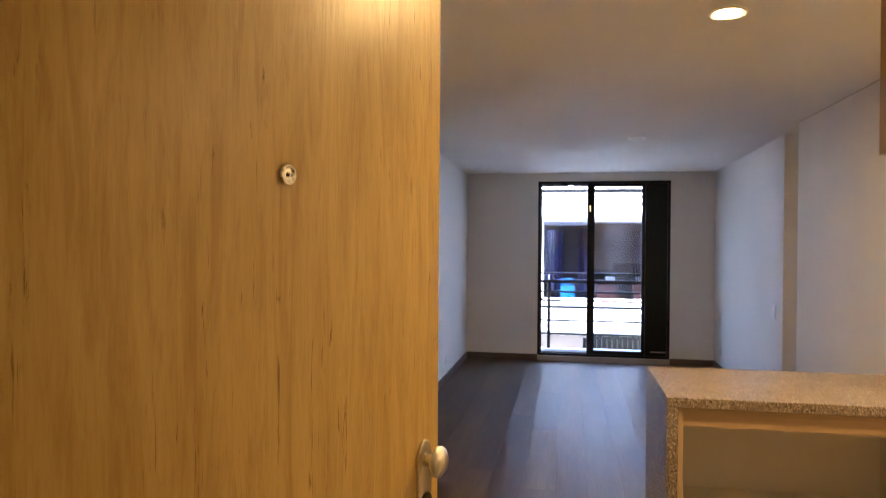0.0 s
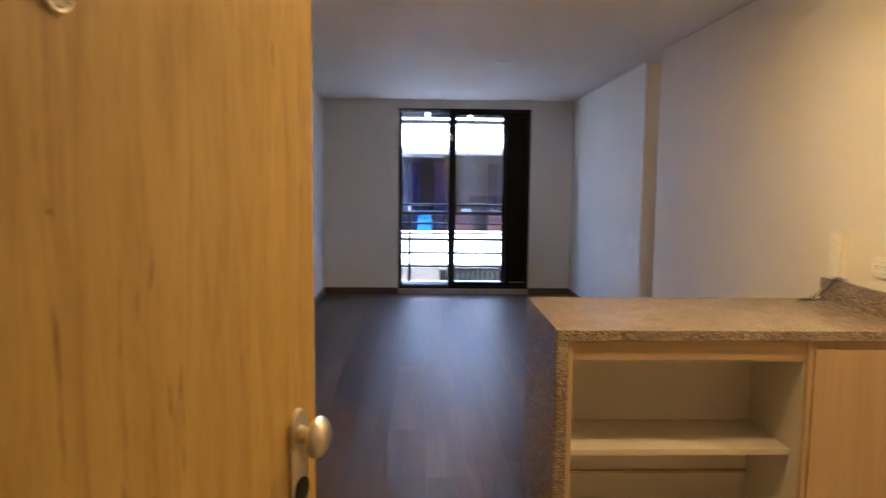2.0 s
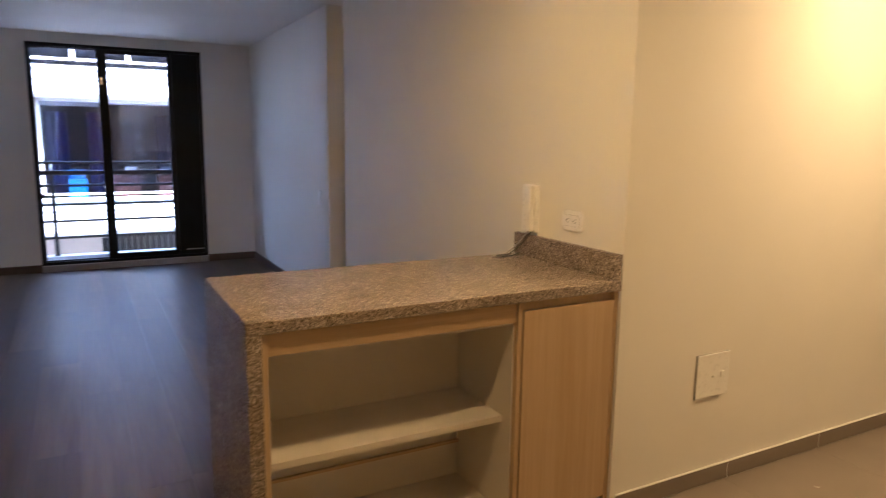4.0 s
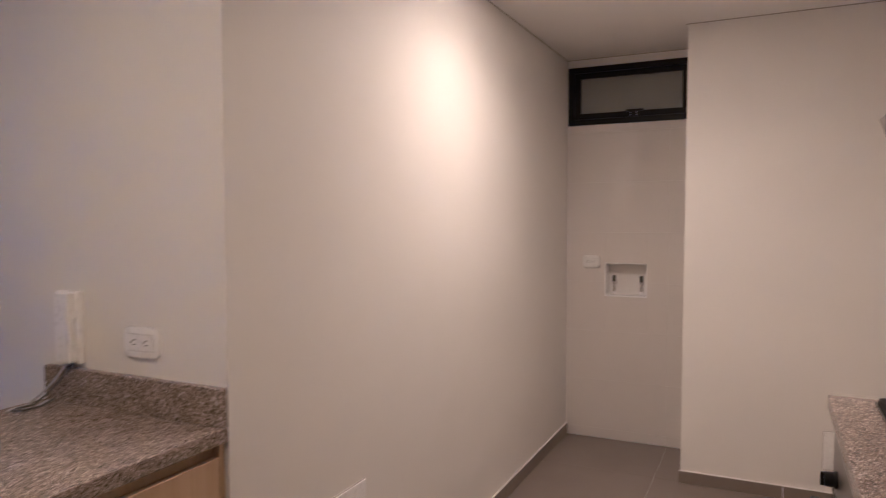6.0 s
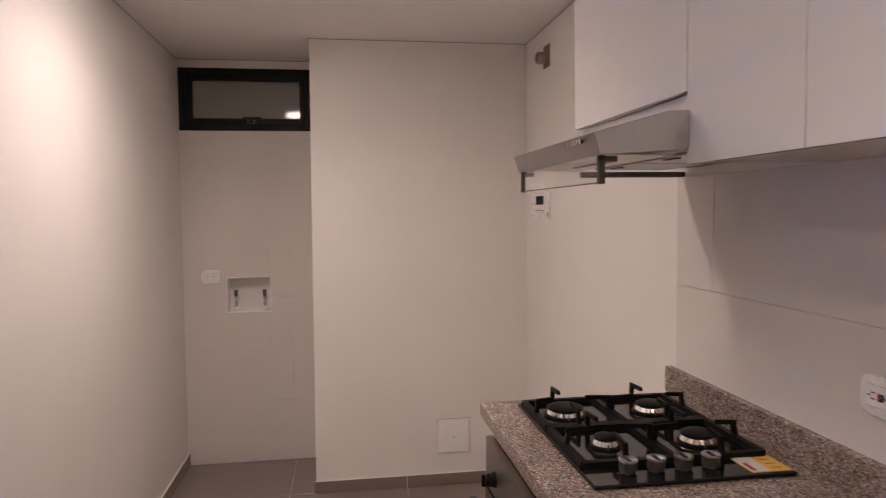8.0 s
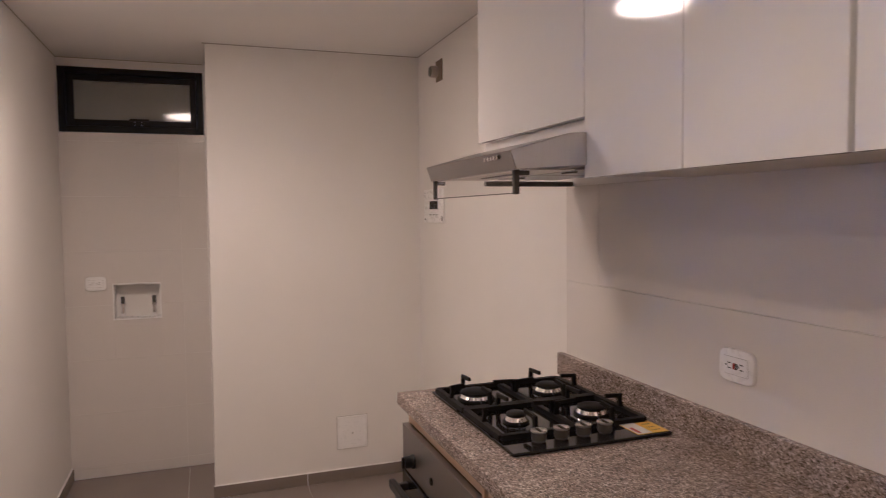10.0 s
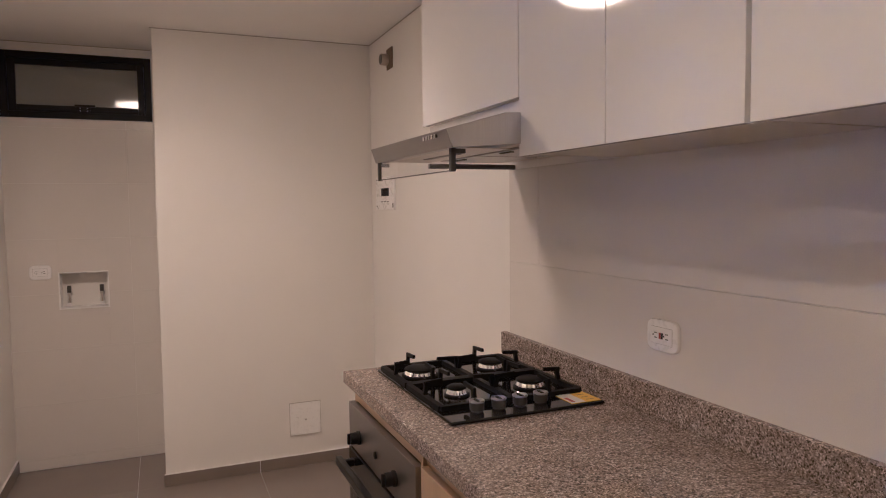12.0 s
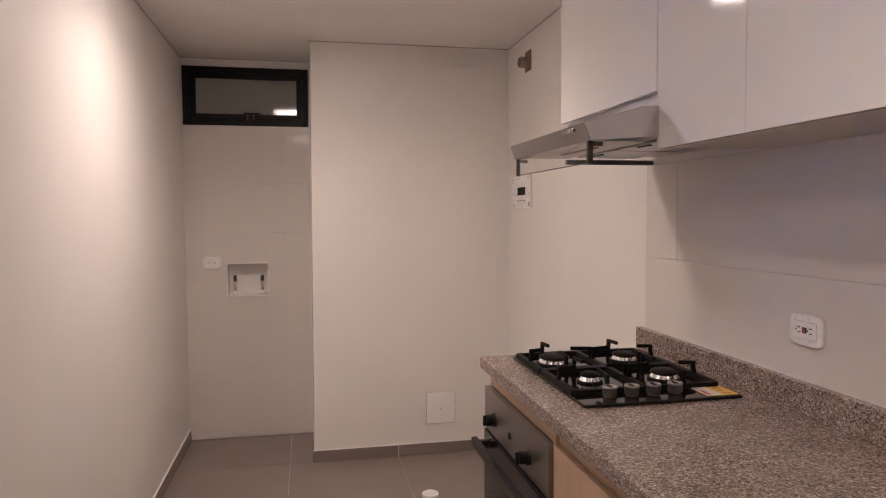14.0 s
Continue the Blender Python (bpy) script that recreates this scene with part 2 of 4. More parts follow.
WALL = paint("wall_paint", (0.835, 0.81, 0.765))
CEILING = paint("ceiling_paint", (0.86, 0.835, 0.80), 0.75)
GRANITE = granite("speckled_granite")
DOOR_WOOD = wood("oak_door_veneer", (0.625, 0.445, 0.152), (0.51, 0.345, 0.102), (0.70, 0.60, 0.46), 2, 0.32, 0.85)
MAPLE_UP = wood("maple_board_upright", (0.56, 0.412, 0.256), (0.49, 0.352, 0.205), (0.74, 0.67, 0.60), 2, 0.42)
MAPLE_X = wood("maple_board_level", (0.56, 0.412, 0.256), (0.49, 0.352, 0.205), (0.74, 0.67, 0.60), 0, 0.42)
FRAME_WOOD = wood("oak_frame", (0.52, 0.34, 0.16), (0.42, 0.26, 0.11), (0.6, 0.5, 0.4), 2, 0.4)
PLANK = plank_floor("brown_laminate")
SKIRT = wood("brown_skirting", (0.15, 0.11, 0.09), (0.10, 0.075, 0.06), (0.6, 0.55, 0.5), 0, 0.4)
FLOOR_TILE = ceramic("grey_floor_tile", (0.235, 0.200, 0.168), 0.24)
WALL_TILE = ceramic("white_wall_tile", (0.75, 0.71, 0.66), 0.12, 0.985)
# Grey for thin lines of shade at gaps.
SHADOW_LINE = plain("shadow_line_grey", (0.46, 0.43, 0.40), 0.8)
GROUT = plain("grout", (0.50, 0.47, 0.43), 0.8)
LACQUER = plain("white_lacquer", (0.79, 0.775, 0.765), 0.07, 0.0, 0.01)
MELAMINE = plain("white_melamine", (0.66, 0.61, 0.53), 0.38, 0.0, 0.02)
STEEL = brushed("brushed_steel", (0.38, 0.365, 0.35), 0.33)
FLUE_BROWN = plain("brown_putty", (0.20, 0.145, 0.105), 0.7)
FLUE_METAL = plain("tarnished_metal", (0.42, 0.36, 0.29), 0.4, 0.8)
SMOOTH_STEEL = brushed("smooth_steel", (0.62, 0.60, 0.575), 0.10, 2)
DARK_STEEL = plain("dark_grey_metal", (0.10, 0.095, 0.09), 0.38, 0.7)
SATIN_CHROME = plain("satin_chrome", (0.88, 0.87, 0.85), 0.18, 1.0, 0.02)
CHROME = plain("chrome", (0.82, 0.81, 0.80), 0.10, 1.0, 0.02)
NICKEL = plain("satin_nickel", (0.79, 0.75, 0.66), 0.30, 1.0, 0.02)
BLACK_GLASS = plain("black_glass", (0.010, 0.010, 0.011), 0.05, 0.0, 0.02)
IRON = plain("black_cast_iron", (0.008, 0.008, 0.008), 0.5)
BLACK = plain("black_plastic", (0.012, 0.012, 0.012), 0.30)
ALU_BLACK = plain("black_aluminium", (0.006, 0.006, 0.006), 0.45, 0.0)
KNOB_GREY = plain("grey_plastic", (0.085, 0.08, 0.078), 0.35)
KNOB_BODY = plain("dark_satin_metal", (0.17, 0.165, 0.16), 0.32, 0.6)
KNOB_METAL = plain("smoky_grey_metal", (0.62, 0.60, 0.58), 0.28, 0.9)
# The facing room's shade is put into this dark wall colour.
ROOM_SHADE_BROWN = paint("brown_room_shade", (0.045, 0.036, 0.029), 0.8)
dull(ALU_BLACK, 0.2), dull(IRON, 0.15), dull(BLACK, 0.25), dull(BLACK_GLASS, 0.4)
PLASTIC = plain("white_plastic", (0.90, 0.89, 0.87), 0.28, 0.0, 0.02)
GREY_PLASTIC = plain("pale_grey_plastic", (0.42, 0.40, 0.37), 0.45)
YELLOW = plain("yellow_paper", (0.80, 0.52, 0.03), 0.5)
PAPER = plain("white_paper", (0.78, 0.76, 0.72), 0.6)
GLASS = clear("clear_glass")
# The tint helps dim the rooms behind the facing panes.
FAR_GLASS = thin_pane("thin_tinted_window_glass", (0.62, 0.64, 0.70))
SMOKED = plain("frosted_glass", (0.26, 0.26, 0.24), 0.06, 0.0, 0.03)
RED = plain("red_plastic", (0.35, 0.03, 0.02), 0.4)
LIT = glow("lit_diffuser", DOWNLIGHT_TINT, BAR_LIGHT)
LIT_ENTRY = glow("lit_entry_diffuser", DOWNLIGHT_TINT, ENTRY_LIGHT)
LIT_UNSEEN_PASSAGE = glow("added_passage_diffuser", DOWNLIGHT_TINT, UNSEEN_PASSAGE_LIGHT)
LIT_UNSEEN_HALL = glow("added_hall_diffuser", DOWNLIGHT_TINT, UNSEEN_HALL_LIGHT)
LIT_PANEL = glow("lit_panel_diffuser", LAMP_TINT, PANEL_LIGHT)
UNLIT = plain("pale_diffuser", (0.80, 0.78, 0.75), 0.5)
STONE_SILL = ceramic("grey_sill", (0.40, 0.39, 0.38), 0.5)
RENDER_WHITE = paint("white_render", (0.82, 0.82, 0.81), 0.8)
RENDER_BEIGE = paint("beige_render", (0.24, 0.20, 0.17), 0.8)
ASPHALT = plain("asphalt", (0.05, 0.05, 0.05), 0.9)
# Near-black so that the facing rooms look unlit; the shade is in the colour.
ROOM_SHADE = paint("room_shade_near_black", (0.015, 0.013, 0.012), 0.8)
CURTAIN_BLUE = plain("blue_curtain_cloth", (0.005, 0.016, 0.125), 0.9, 0.0, 0.3)
CURTAIN_GREY = plain("grey_blue_curtain_cloth", (0.022, 0.030, 0.065), 0.9, 0.0, 0.3)
BRICK_RED = plain("red_brown_wood", (0.075, 0.022, 0.013), 0.6, 0.0, 0.2)
BRIGHT_BLUE = plain("bright_blue_plastic", (0.01, 0.12, 0.32), 0.4)

# ---- the plan, in metres ----
W, E, E2, N = -0.945, 1.905, 1.955, 8.95   # living room walls; E2 past the passage
S, KN = 1.32, 3.18                         # entrance and kitchen walls
KE, BX, BY = 4.822, 4.30, 2.44             # alcove wall; the boxed shaft's faces
H = 2.305                                  # ceiling
P0, P1 = 5.93, 6.42                        # passage in the east wall

# ---- structure ----
setting("floor", box(W - 0.15, -1.5, -0.12, 5.0, N + 0.15, -0.012), GROUT, "grey cement bed under the floor coverings", "floor")
ceiling_mesh = bmesh.new()
grid(ceiling_mesh, W - 0.15, -1.5, H, 5.0, 5.6, H + 0.12)
grid(ceiling_mesh, W - 0.15, 5.6, H, 3.6, N + 0.15, H + 0.12)
for v in ceiling_mesh.verts:
    if v.co.y > N and v.co.z < H + 0.05:
        v.co.z -= 0.04
setting("ceiling", ceiling_mesh, CEILING, "smooth white painted ceiling", "ceiling")
setting("wall_west", box(W - 0.15, -1.5, 0, W, N, H), WALL, "white painted wall beside the entrance", "wall")
WX0, WX1, WZ0, WZ1 = -0.08, 1.46, 0.062, 2.168
wall = cut([(W, 0.0, E2 + 0.1, H)], (WX0, WZ0, WX1, WZ1))
setting("wall_north", boxes([(a, N, b, c, N + 0.15, d) for a, b, c, d in wall]), WALL, "white painted wall round the balcony window", "wall")
setting("wall_east", boxes([(E, KN, 0, E + 0.12, P0, H), (E + 0.12, KN, 0, KE + 0.14, KN + 0.12, H)]), WALL, "white painted corner wall between living room and kitchen", "wall")
setting("wall_east_far", box(E2, P1, 0, E2 + 0.12, N, H), WALL, "white painted wall past the passage", "wall")
setting("wall_passage", boxes([(E + 0.12, P0 - 0.1, 0, 3.4, P0, H), (E2 + 0.12, P1 + 0.9, 0, 3.4, P1 + 1.0, H), (3.4, P0 - 0.1, 0, 3.5, P1 + 1.0, H)]), WALL, "white painted walls of the side passage", "wall")
DX0, DX1, DH = -0.335, 0.600, 2.06
wall = cut([(W, 0.0, KE + 0.12, H)], (DX0, 0.0, DX1, DH))
south = setting("wall_south", boxes([(a, S - 0.12, b, c, S, d) for a, b, c, d in wall]), WALL, "white painted wall with the entrance and the kitchen units", "wall")
KWY0, KWY1, KWZ0, KWZ1 = 2.442, 3.176, 1.908, 2.256
NY0, NY1, NZ0, NZ1 = 2.700, 2.940, 0.878, 1.074
wall = cut(cut([(BY - 0.03, 0.0, KN, H)], (KWY0, KWZ0, KWY1, KWZ1)), (NY0, NZ0, NY1, NZ1))
# The last box is an unseen addition that stops daylight leaking round the window.
alcove = setting("wall_alcove", boxes([(KE + 0.0022, a, b, KE + 0.12, c, d) for a, b, c, d in wall] + [(KE + 0.09, NY0 - 0.05, NZ0 - 0.05, KE + 0.14, NY1 + 0.05, NZ1 + 0.05), (KE + 0.09, KWY0 - 0.1, KWZ0 - 0.05, KE + 0.14, KWY1 + 0.1, H)]), WALL, "white wall of the laundry alcove", "wall")
shaft_mesh = box(BX, S, 0, KE + 0.12, BY, H, 0.002)
for v in shaft_mesh.verts:
    if v.co.y > BY - 0.1:
        v.co.y -= 0.010 * v.co.z / H   # the corner leans a little
setting("wall_shaft", shaft_mesh, WALL, "white painted boxed-in service shaft", "wall")
setting("hall_wall", boxes([(1.7, -1.5, 0, 1.85, S - 0.12, H), (W, -1.5, 0, 1.7, -1.35, H)]), WALL, "white painted walls of the outer hall", "wall")


def skirting(name, rows, material, label):
    return setting(name, boxes(rows, 0.002), material, label, "baseboard")


skirting("baseboard", [(W, N - 0.012, 0, WX0 + 0.0, N, 0.075), (WX1, N - 0.012, 0, E2, N, 0.075), (W, 1.35, 0, W + 0.012, N - 0.012, 0.075),
                       (E2 - 0.012, P1, 0, E2, N - 0.012, 0.075), (E - 0.012, 3.83, 0, E, P0, 0.075)], SKIRT, "dark brown wooden baseboard of the living room")
setting("window_threshold", box(WX0, N - 0.014, 0, WX1, N, 0.058, 0.002), STONE_SILL, "grey stone threshold under the balcony window", "trim")

# Skirting tiles of the kitchen, each a piece of grey ceramic.
kitchen_base = skirting("kitchen_baseboard", [(BX - 0.0085, S, 0, BX - 0.001, BY + 0.0065, 0.0655), (E + 0.02, KN - 0.0095, 0, KE, KN - 0.001, 0.0715), (2.74, S + 0.001, 0, BX - 0.009, S + 0.0085, 0.0655)], PAPER, "grey ceramic baseboard of the kitchen")


def tile_piece(name, parent, material, lo, hi, bevel=0.0012):
    bm = bmesh.new()
    grid(bm, *lo, *hi)
    if bevel:
        bmesh.ops.bevel(bm, geom=list(bm.edges), offset=bevel, segments=1, affect="EDGES")
    return part(name, bm, material, parent)


for a, b in ((BY + 0.008, 1.9735), (1.9705, 1.374), (1.371, S + 0.008)):
    tile_piece("skirting_tile", kitchen_base, FLOOR_TILE, (BX - 0.010, b, 0.001), (BX - 0.004, a, 0.062))
for k in range(5):
    a, b = E + 0.02 + 0.6 * k, min(E + 0.617 + 0.6 * k, KE)
    tile_piece("skirting_tile", kitchen_base, FLOOR_TILE, (a, KN - 0.011, 0.001), (b, KN - 0.005, 0.068))
for k in range(3):
    a, b = 2.74 + 0.6 * k, min(3.337 + 0.6 * k, BX - 0.012)
    tile_piece("skirting_tile", kitchen_base, FLOOR_TILE, (a, S + 0.004, 0.001), (b, S + 0.010, 0.062))

# Raised grey strips drawn as the shadow gap where plaster ceiling meets the walls.
setting("ceiling_shadow_line", boxes([(E, KN - 0.0025, H - 0.0045, KE, KN - 0.0002, H - 0.0003), (BX - 0.0025, S, H - 0.0045, BX - 0.0002, BY, H - 0.0003), (2.70, S + 0.0002, H - 0.0045, BX, S + 0.0025, H - 0.0003),
                                (E - 0.0025, KN, H - 0.0045, E - 0.0002, P0, H - 0.0003), (KE - 0.0025, BY, H - 0.0045, KE - 0.0002, KN, H - 0.0003)]), SHADOW_LINE, "thin grey strip drawn as the shadow gap between walls and ceiling", "trim")

# ---- large lights: the downlights of the ceiling ----
def downlight(x, y, z, radius, diffuser, label, dome=0.006):
    d = thing("downlight", (x, y, z), label, "ceiling light", "recessed ceiling downlights")
    part("trim_ring", turned([(radius - 0.002, 0.0), (radius + 0.018, 0.0), (radius + 0.020, 0.004), (radius + 0.014, 0.009), (radius + 0.003, 0.007), (radius - 0.002, 0.004)], (0, 0, -1), (x, y, z), 48), PLASTIC, d, smooth=True)
    part("diffuser", turned([(radius, 0.0), (radius, dome * 0.5), (radius * 0.93, dome * 0.8), (radius * 0.6, dome)], (0, 0, -1), (x, y, z), 48), diffuser, d, smooth=True)


downlight(0.87, 3.41, H, 0.050, LIT, "lit round white recessed downlight above the bar")
downlight(0.90, 2.50, H, 0.056, LIT_ENTRY, "lit round white recessed downlight inside the entrance")
downlight(3.11, 2.58, H, 0.140, LIT_PANEL, "wide lit round white ceiling light in the kitchen", 0.012)
# Added lamp out of view, to brighten the left of the open door.
downlight(0.75, -0.10, H, 0.062, LIT_UNSEEN_HALL, "unseen lit round downlight added in the outer hall")
# Hidden lamp added to warm the wall end at the passage.
downlight(2.62, 6.12, H, 0.050, LIT_UNSEEN_PASSAGE, "unseen lit round downlight added in the side passage")
downlight(0.83, 6.49, H - 0.011, 0.050, UNLIT, "unlit round white recessed downlight in the living room ceiling")

# ---- entrance door ----
def entrance_door():
    door = thing("entrance_door", (0, 0, 0), "half-open light oak veneer entrance door with knob", "door")
    part("leaf", box(0.0, 0.0, 0.012, 0.90, 0.04, 2.04, 0.0015), DOOR_WOOD, door)
    peep = part("peephole", turned([(0.0155, 0.0), (0.0165, 0.003), (0.0150, 0.006), (0.0120, 0.0065), (0.0095, 0.0040), (0.0050, 0.0034)], (0, -1, 0), (0.45, 0, 1.517)), CHROME, door, "small round chrome peephole", True)
    part("lens", turned([(0.0036, 0.0030), (0.0030, 0.0046), (0.0008, 0.0052)], (0, -1, 0), (0.45, 0, 1.517)), BLACK_GLASS, peep, smooth=True)
    cx, cz = 0.844, 0.977
    bm = bmesh.new()
    ring = []
    for k in range(48):
        a = k * math.tau / 48
        u, v = math.cos(a), math.sin(a)
        ring.append((0.0255 * u, (0.044 if v > 0 else 0.024) * v + (0.0 if v > 0 else -0.112)))
    lo = [bm.verts.new((cx + u, 0.0, cz + v)) for u, v in ring]
    mid = [bm.verts.new((cx + u, -0.004, cz + v)) for u, v in ring]
    hi = [bm.verts.new((cx + u * 0.84, -0.0065, cz + v * 0.965 - 0.0015)) for u, v in ring]
    for p, q in ((lo, mid), (mid, hi)):
        for k in range(48):
            bm.faces.new((p[k], p[(k + 1) % 48], q[(k + 1) % 48], q[k]))
    bm.faces.new(hi)
    bmesh.ops.recalc_face_normals(bm, faces=bm.faces)
    plate = part("lock_plate", bm, NICKEL, door, "satin nickel oblong lock plate", True)
    part("key_cylinder", turned([(0.0200, 0.004), (0.0200, 0.0085), (0.0180, 0.009)], (0, -1, 0), (cx, 0, cz - 0.082)), BLACK, plate, "black key cylinder", True)
    stem = part("door_knob", turned([(0.0150, 0.004), (0.0150, 0.008), (0.0122, 0.010), (0.0118, 0.026), (0.014, 0.028), (0.0262, 0.0295), (0.0305, 0.0325), (0.0312, 0.0355), (0.0290, 0.041), (0.0225, 0.046), (0.012, 0.0493), (0.001, 0.0503)], (0, -1, 0), (cx, 0, cz + 0.004)), NICKEL, door, "round satin nickel door knob", True)
    part("set_screw", turned([(0.0022, 0.0112), (0.0022, 0.0132)], (-1, -0.6, 0), (cx, -0.0125, cz + 0.004), 10), BLACK, stem)
    for z in (0.25, 1.02, 1.80):
        part("hinge", turned([(0.007, 0.0), (0.007, 0.09)], (0, 0, 1), (-0.004, 0.036, z), 16), NICKEL, door, smooth=True)
    door.matrix_basis = pose(-0.298, 1.200, 0, 0, 0, 69.9)


entrance_door()
frame_thing = tagged(new("door_frame"), "oak door frame round the entrance opening", "door frame", kind="structure")
PLACE[frame_thing.name] = Vector((0, 0, 0))
part("jamb", box(DX0 - 0.03, S - 0.13, 0, DX0 + 0.030, S + 0.006, DH + 0.03, 0.002), FRAME_WOOD, frame_thing)
part("jamb", box(DX1 - 0.030, S - 0.13, 0, DX1 - 0.002, S + 0.004, DH + 0.03, 0.002), FRAME_WOOD, frame_thing)
part("head", box(DX0 + 0.030, S - 0.13, DH - 0.012, DX1 - 0.030, S + 0.006, DH + 0.03, 0.002), FRAME_WOOD, frame_thing)


# ---- balcony window ----
def balcony_window():
    w = tagged(new("window_1"), "tall black aluminium sliding balcony window with clear panes", "window", kind="structure")
    PLACE[w.name] = Vector((0, 0, 0))
    y0, y1 = N + 0.004, N + 0.075
    part("window_frame", boxes([(WX0, y0, WZ0, WX0 + 0.028, y1, WZ1), (WX1 - 0.028, y0, WZ0, WX1, y1, WZ1), (WX0 + 0.028, y0, WZ1 - 0.030, WX1 - 0.028, y1, WZ1), (WX0 + 0.028, y0, WZ0, WX1 - 0.028, y1, WZ0 + 0.030)], 0.002), ALU_BLACK, w)
    # Sliding sash in front, fixed sash behind it, and a blank dark leaf beside them.
    x0, x1 = 0.515, 1.145
    a, b = WZ0 + 0.030, WZ1 - 0.030
    s = part("sash", boxes([(x0 - 0.010, y0 + 0.006, a, x0 + 0.075, y0 + 0.032, b), (x1 - 0.010, y0 + 0.006, a, x1 + 0.03, y0 + 0.032, b), (x0 + 0.075, y0 + 0.006, b - 0.04, x1 - 0.010, y0 + 0.032, b), (x0 + 0.075, y0 + 0.006, a, x1 - 0.010, y0 + 0.032, a + 0.05)], 0.002), ALU_BLACK, w)
    pane = part("pane", box(x0 + 0.073, y0 + 0.016, a + 0.048, x1 - 0.008, y0 + 0.021, b - 0.038), GLASS, s)
    pane.visible_shadow = False
    part("latch", boxes([(x0 + 0.012, y0 - 0.006, 1.80, x0 + 0.030, y0 + 0.006, 1.875)], 0.003), CHROME, s, "small chrome latch")
    f = part("fixed_sash", boxes([(WX0 + 0.028, y0 + 0.036, a, WX0 + 0.045, y0 + 0.062, b), (x0 - 0.010, y0 + 0.036, a, x0 + 0.040, y0 + 0.062, b), (WX0 + 0.045, y0 + 0.036, b - 0.014, x0 - 0.010, y0 + 0.062, b), (WX0 + 0.045, y0 + 0.036, a, x0 - 0.010, y0 + 0.062, a + 0.012)], 0.002), ALU_BLACK, w)
    pane = part("pane", box(WX0 + 0.043, y0 + 0.046, a + 0.010, x0 - 0.008, y0 + 0.051, b - 0.012), GLASS, f)
    pane.visible_shadow = False
    leaf = part("blank_leaf", boxes([(x1 + 0.032, y0 + 0.010, a, WX1 - 0.030, y0 + 0.045, b)], 0.003), ALU_BLACK, w, "solid black window leaf")
    part("pull_strip", box(x1 + 0.10, y0 + 0.006, a + 0.045, WX1 - 0.045, y0 + 0.011, a + 0.056, 0.001), GREY_PLASTIC, leaf)


balcony_window()


def balcony():
    tagged(part("balcony_slab", boxes([(WX0 - 0.4, N + 0.15, -0.12, WX1 + 0.4, N + 0.62, 0.02), (WX0 - 0.4, N + 0.26, 0.02, WX1 + 0.4, N + 0.40, 0.105)], 0.004), STONE_SILL), "pale concrete balcony ledge outside the window", "balcony ledge", kind="structure")
    y = N + 0.32
    r = thing("balcony_railing", (0.7, y, 0.10), "dark metal balcony railing with level bars", "railing")
    x0, x1 = WX0 - 0.35, WX1 + 0.35
    part("top_rail", box(x0, y - 0.022, 0.920, x1, y + 0.022, 0.966, 0.006), ALU_BLACK, r)
    for z in (1.045, 0.815, 0.622, 0.455, 0.288):
        part("bar", tube([(x0, y, z), (x1, y, z)], 0.0135), ALU_BLACK, r, smooth=True)
    for x in (0.048, 0.048 + 1.32):
        p = part("post", tube([(x, y, 0.10), (x, y, 0.93)], 0.021), ALU_BLACK, r, smooth=True)
        part("post_cap", tube([(x, y, 0.90), (x, y, 1.06)], 0.007), CHROME, p, smooth=True)
        part("base_flange", turned([(0.03, 0.0), (0.03, 0.006), (0.016, 0.010)], (0, 0, 1), (x, y, 0.105)), ALU_BLACK, p, smooth=True)


balcony()


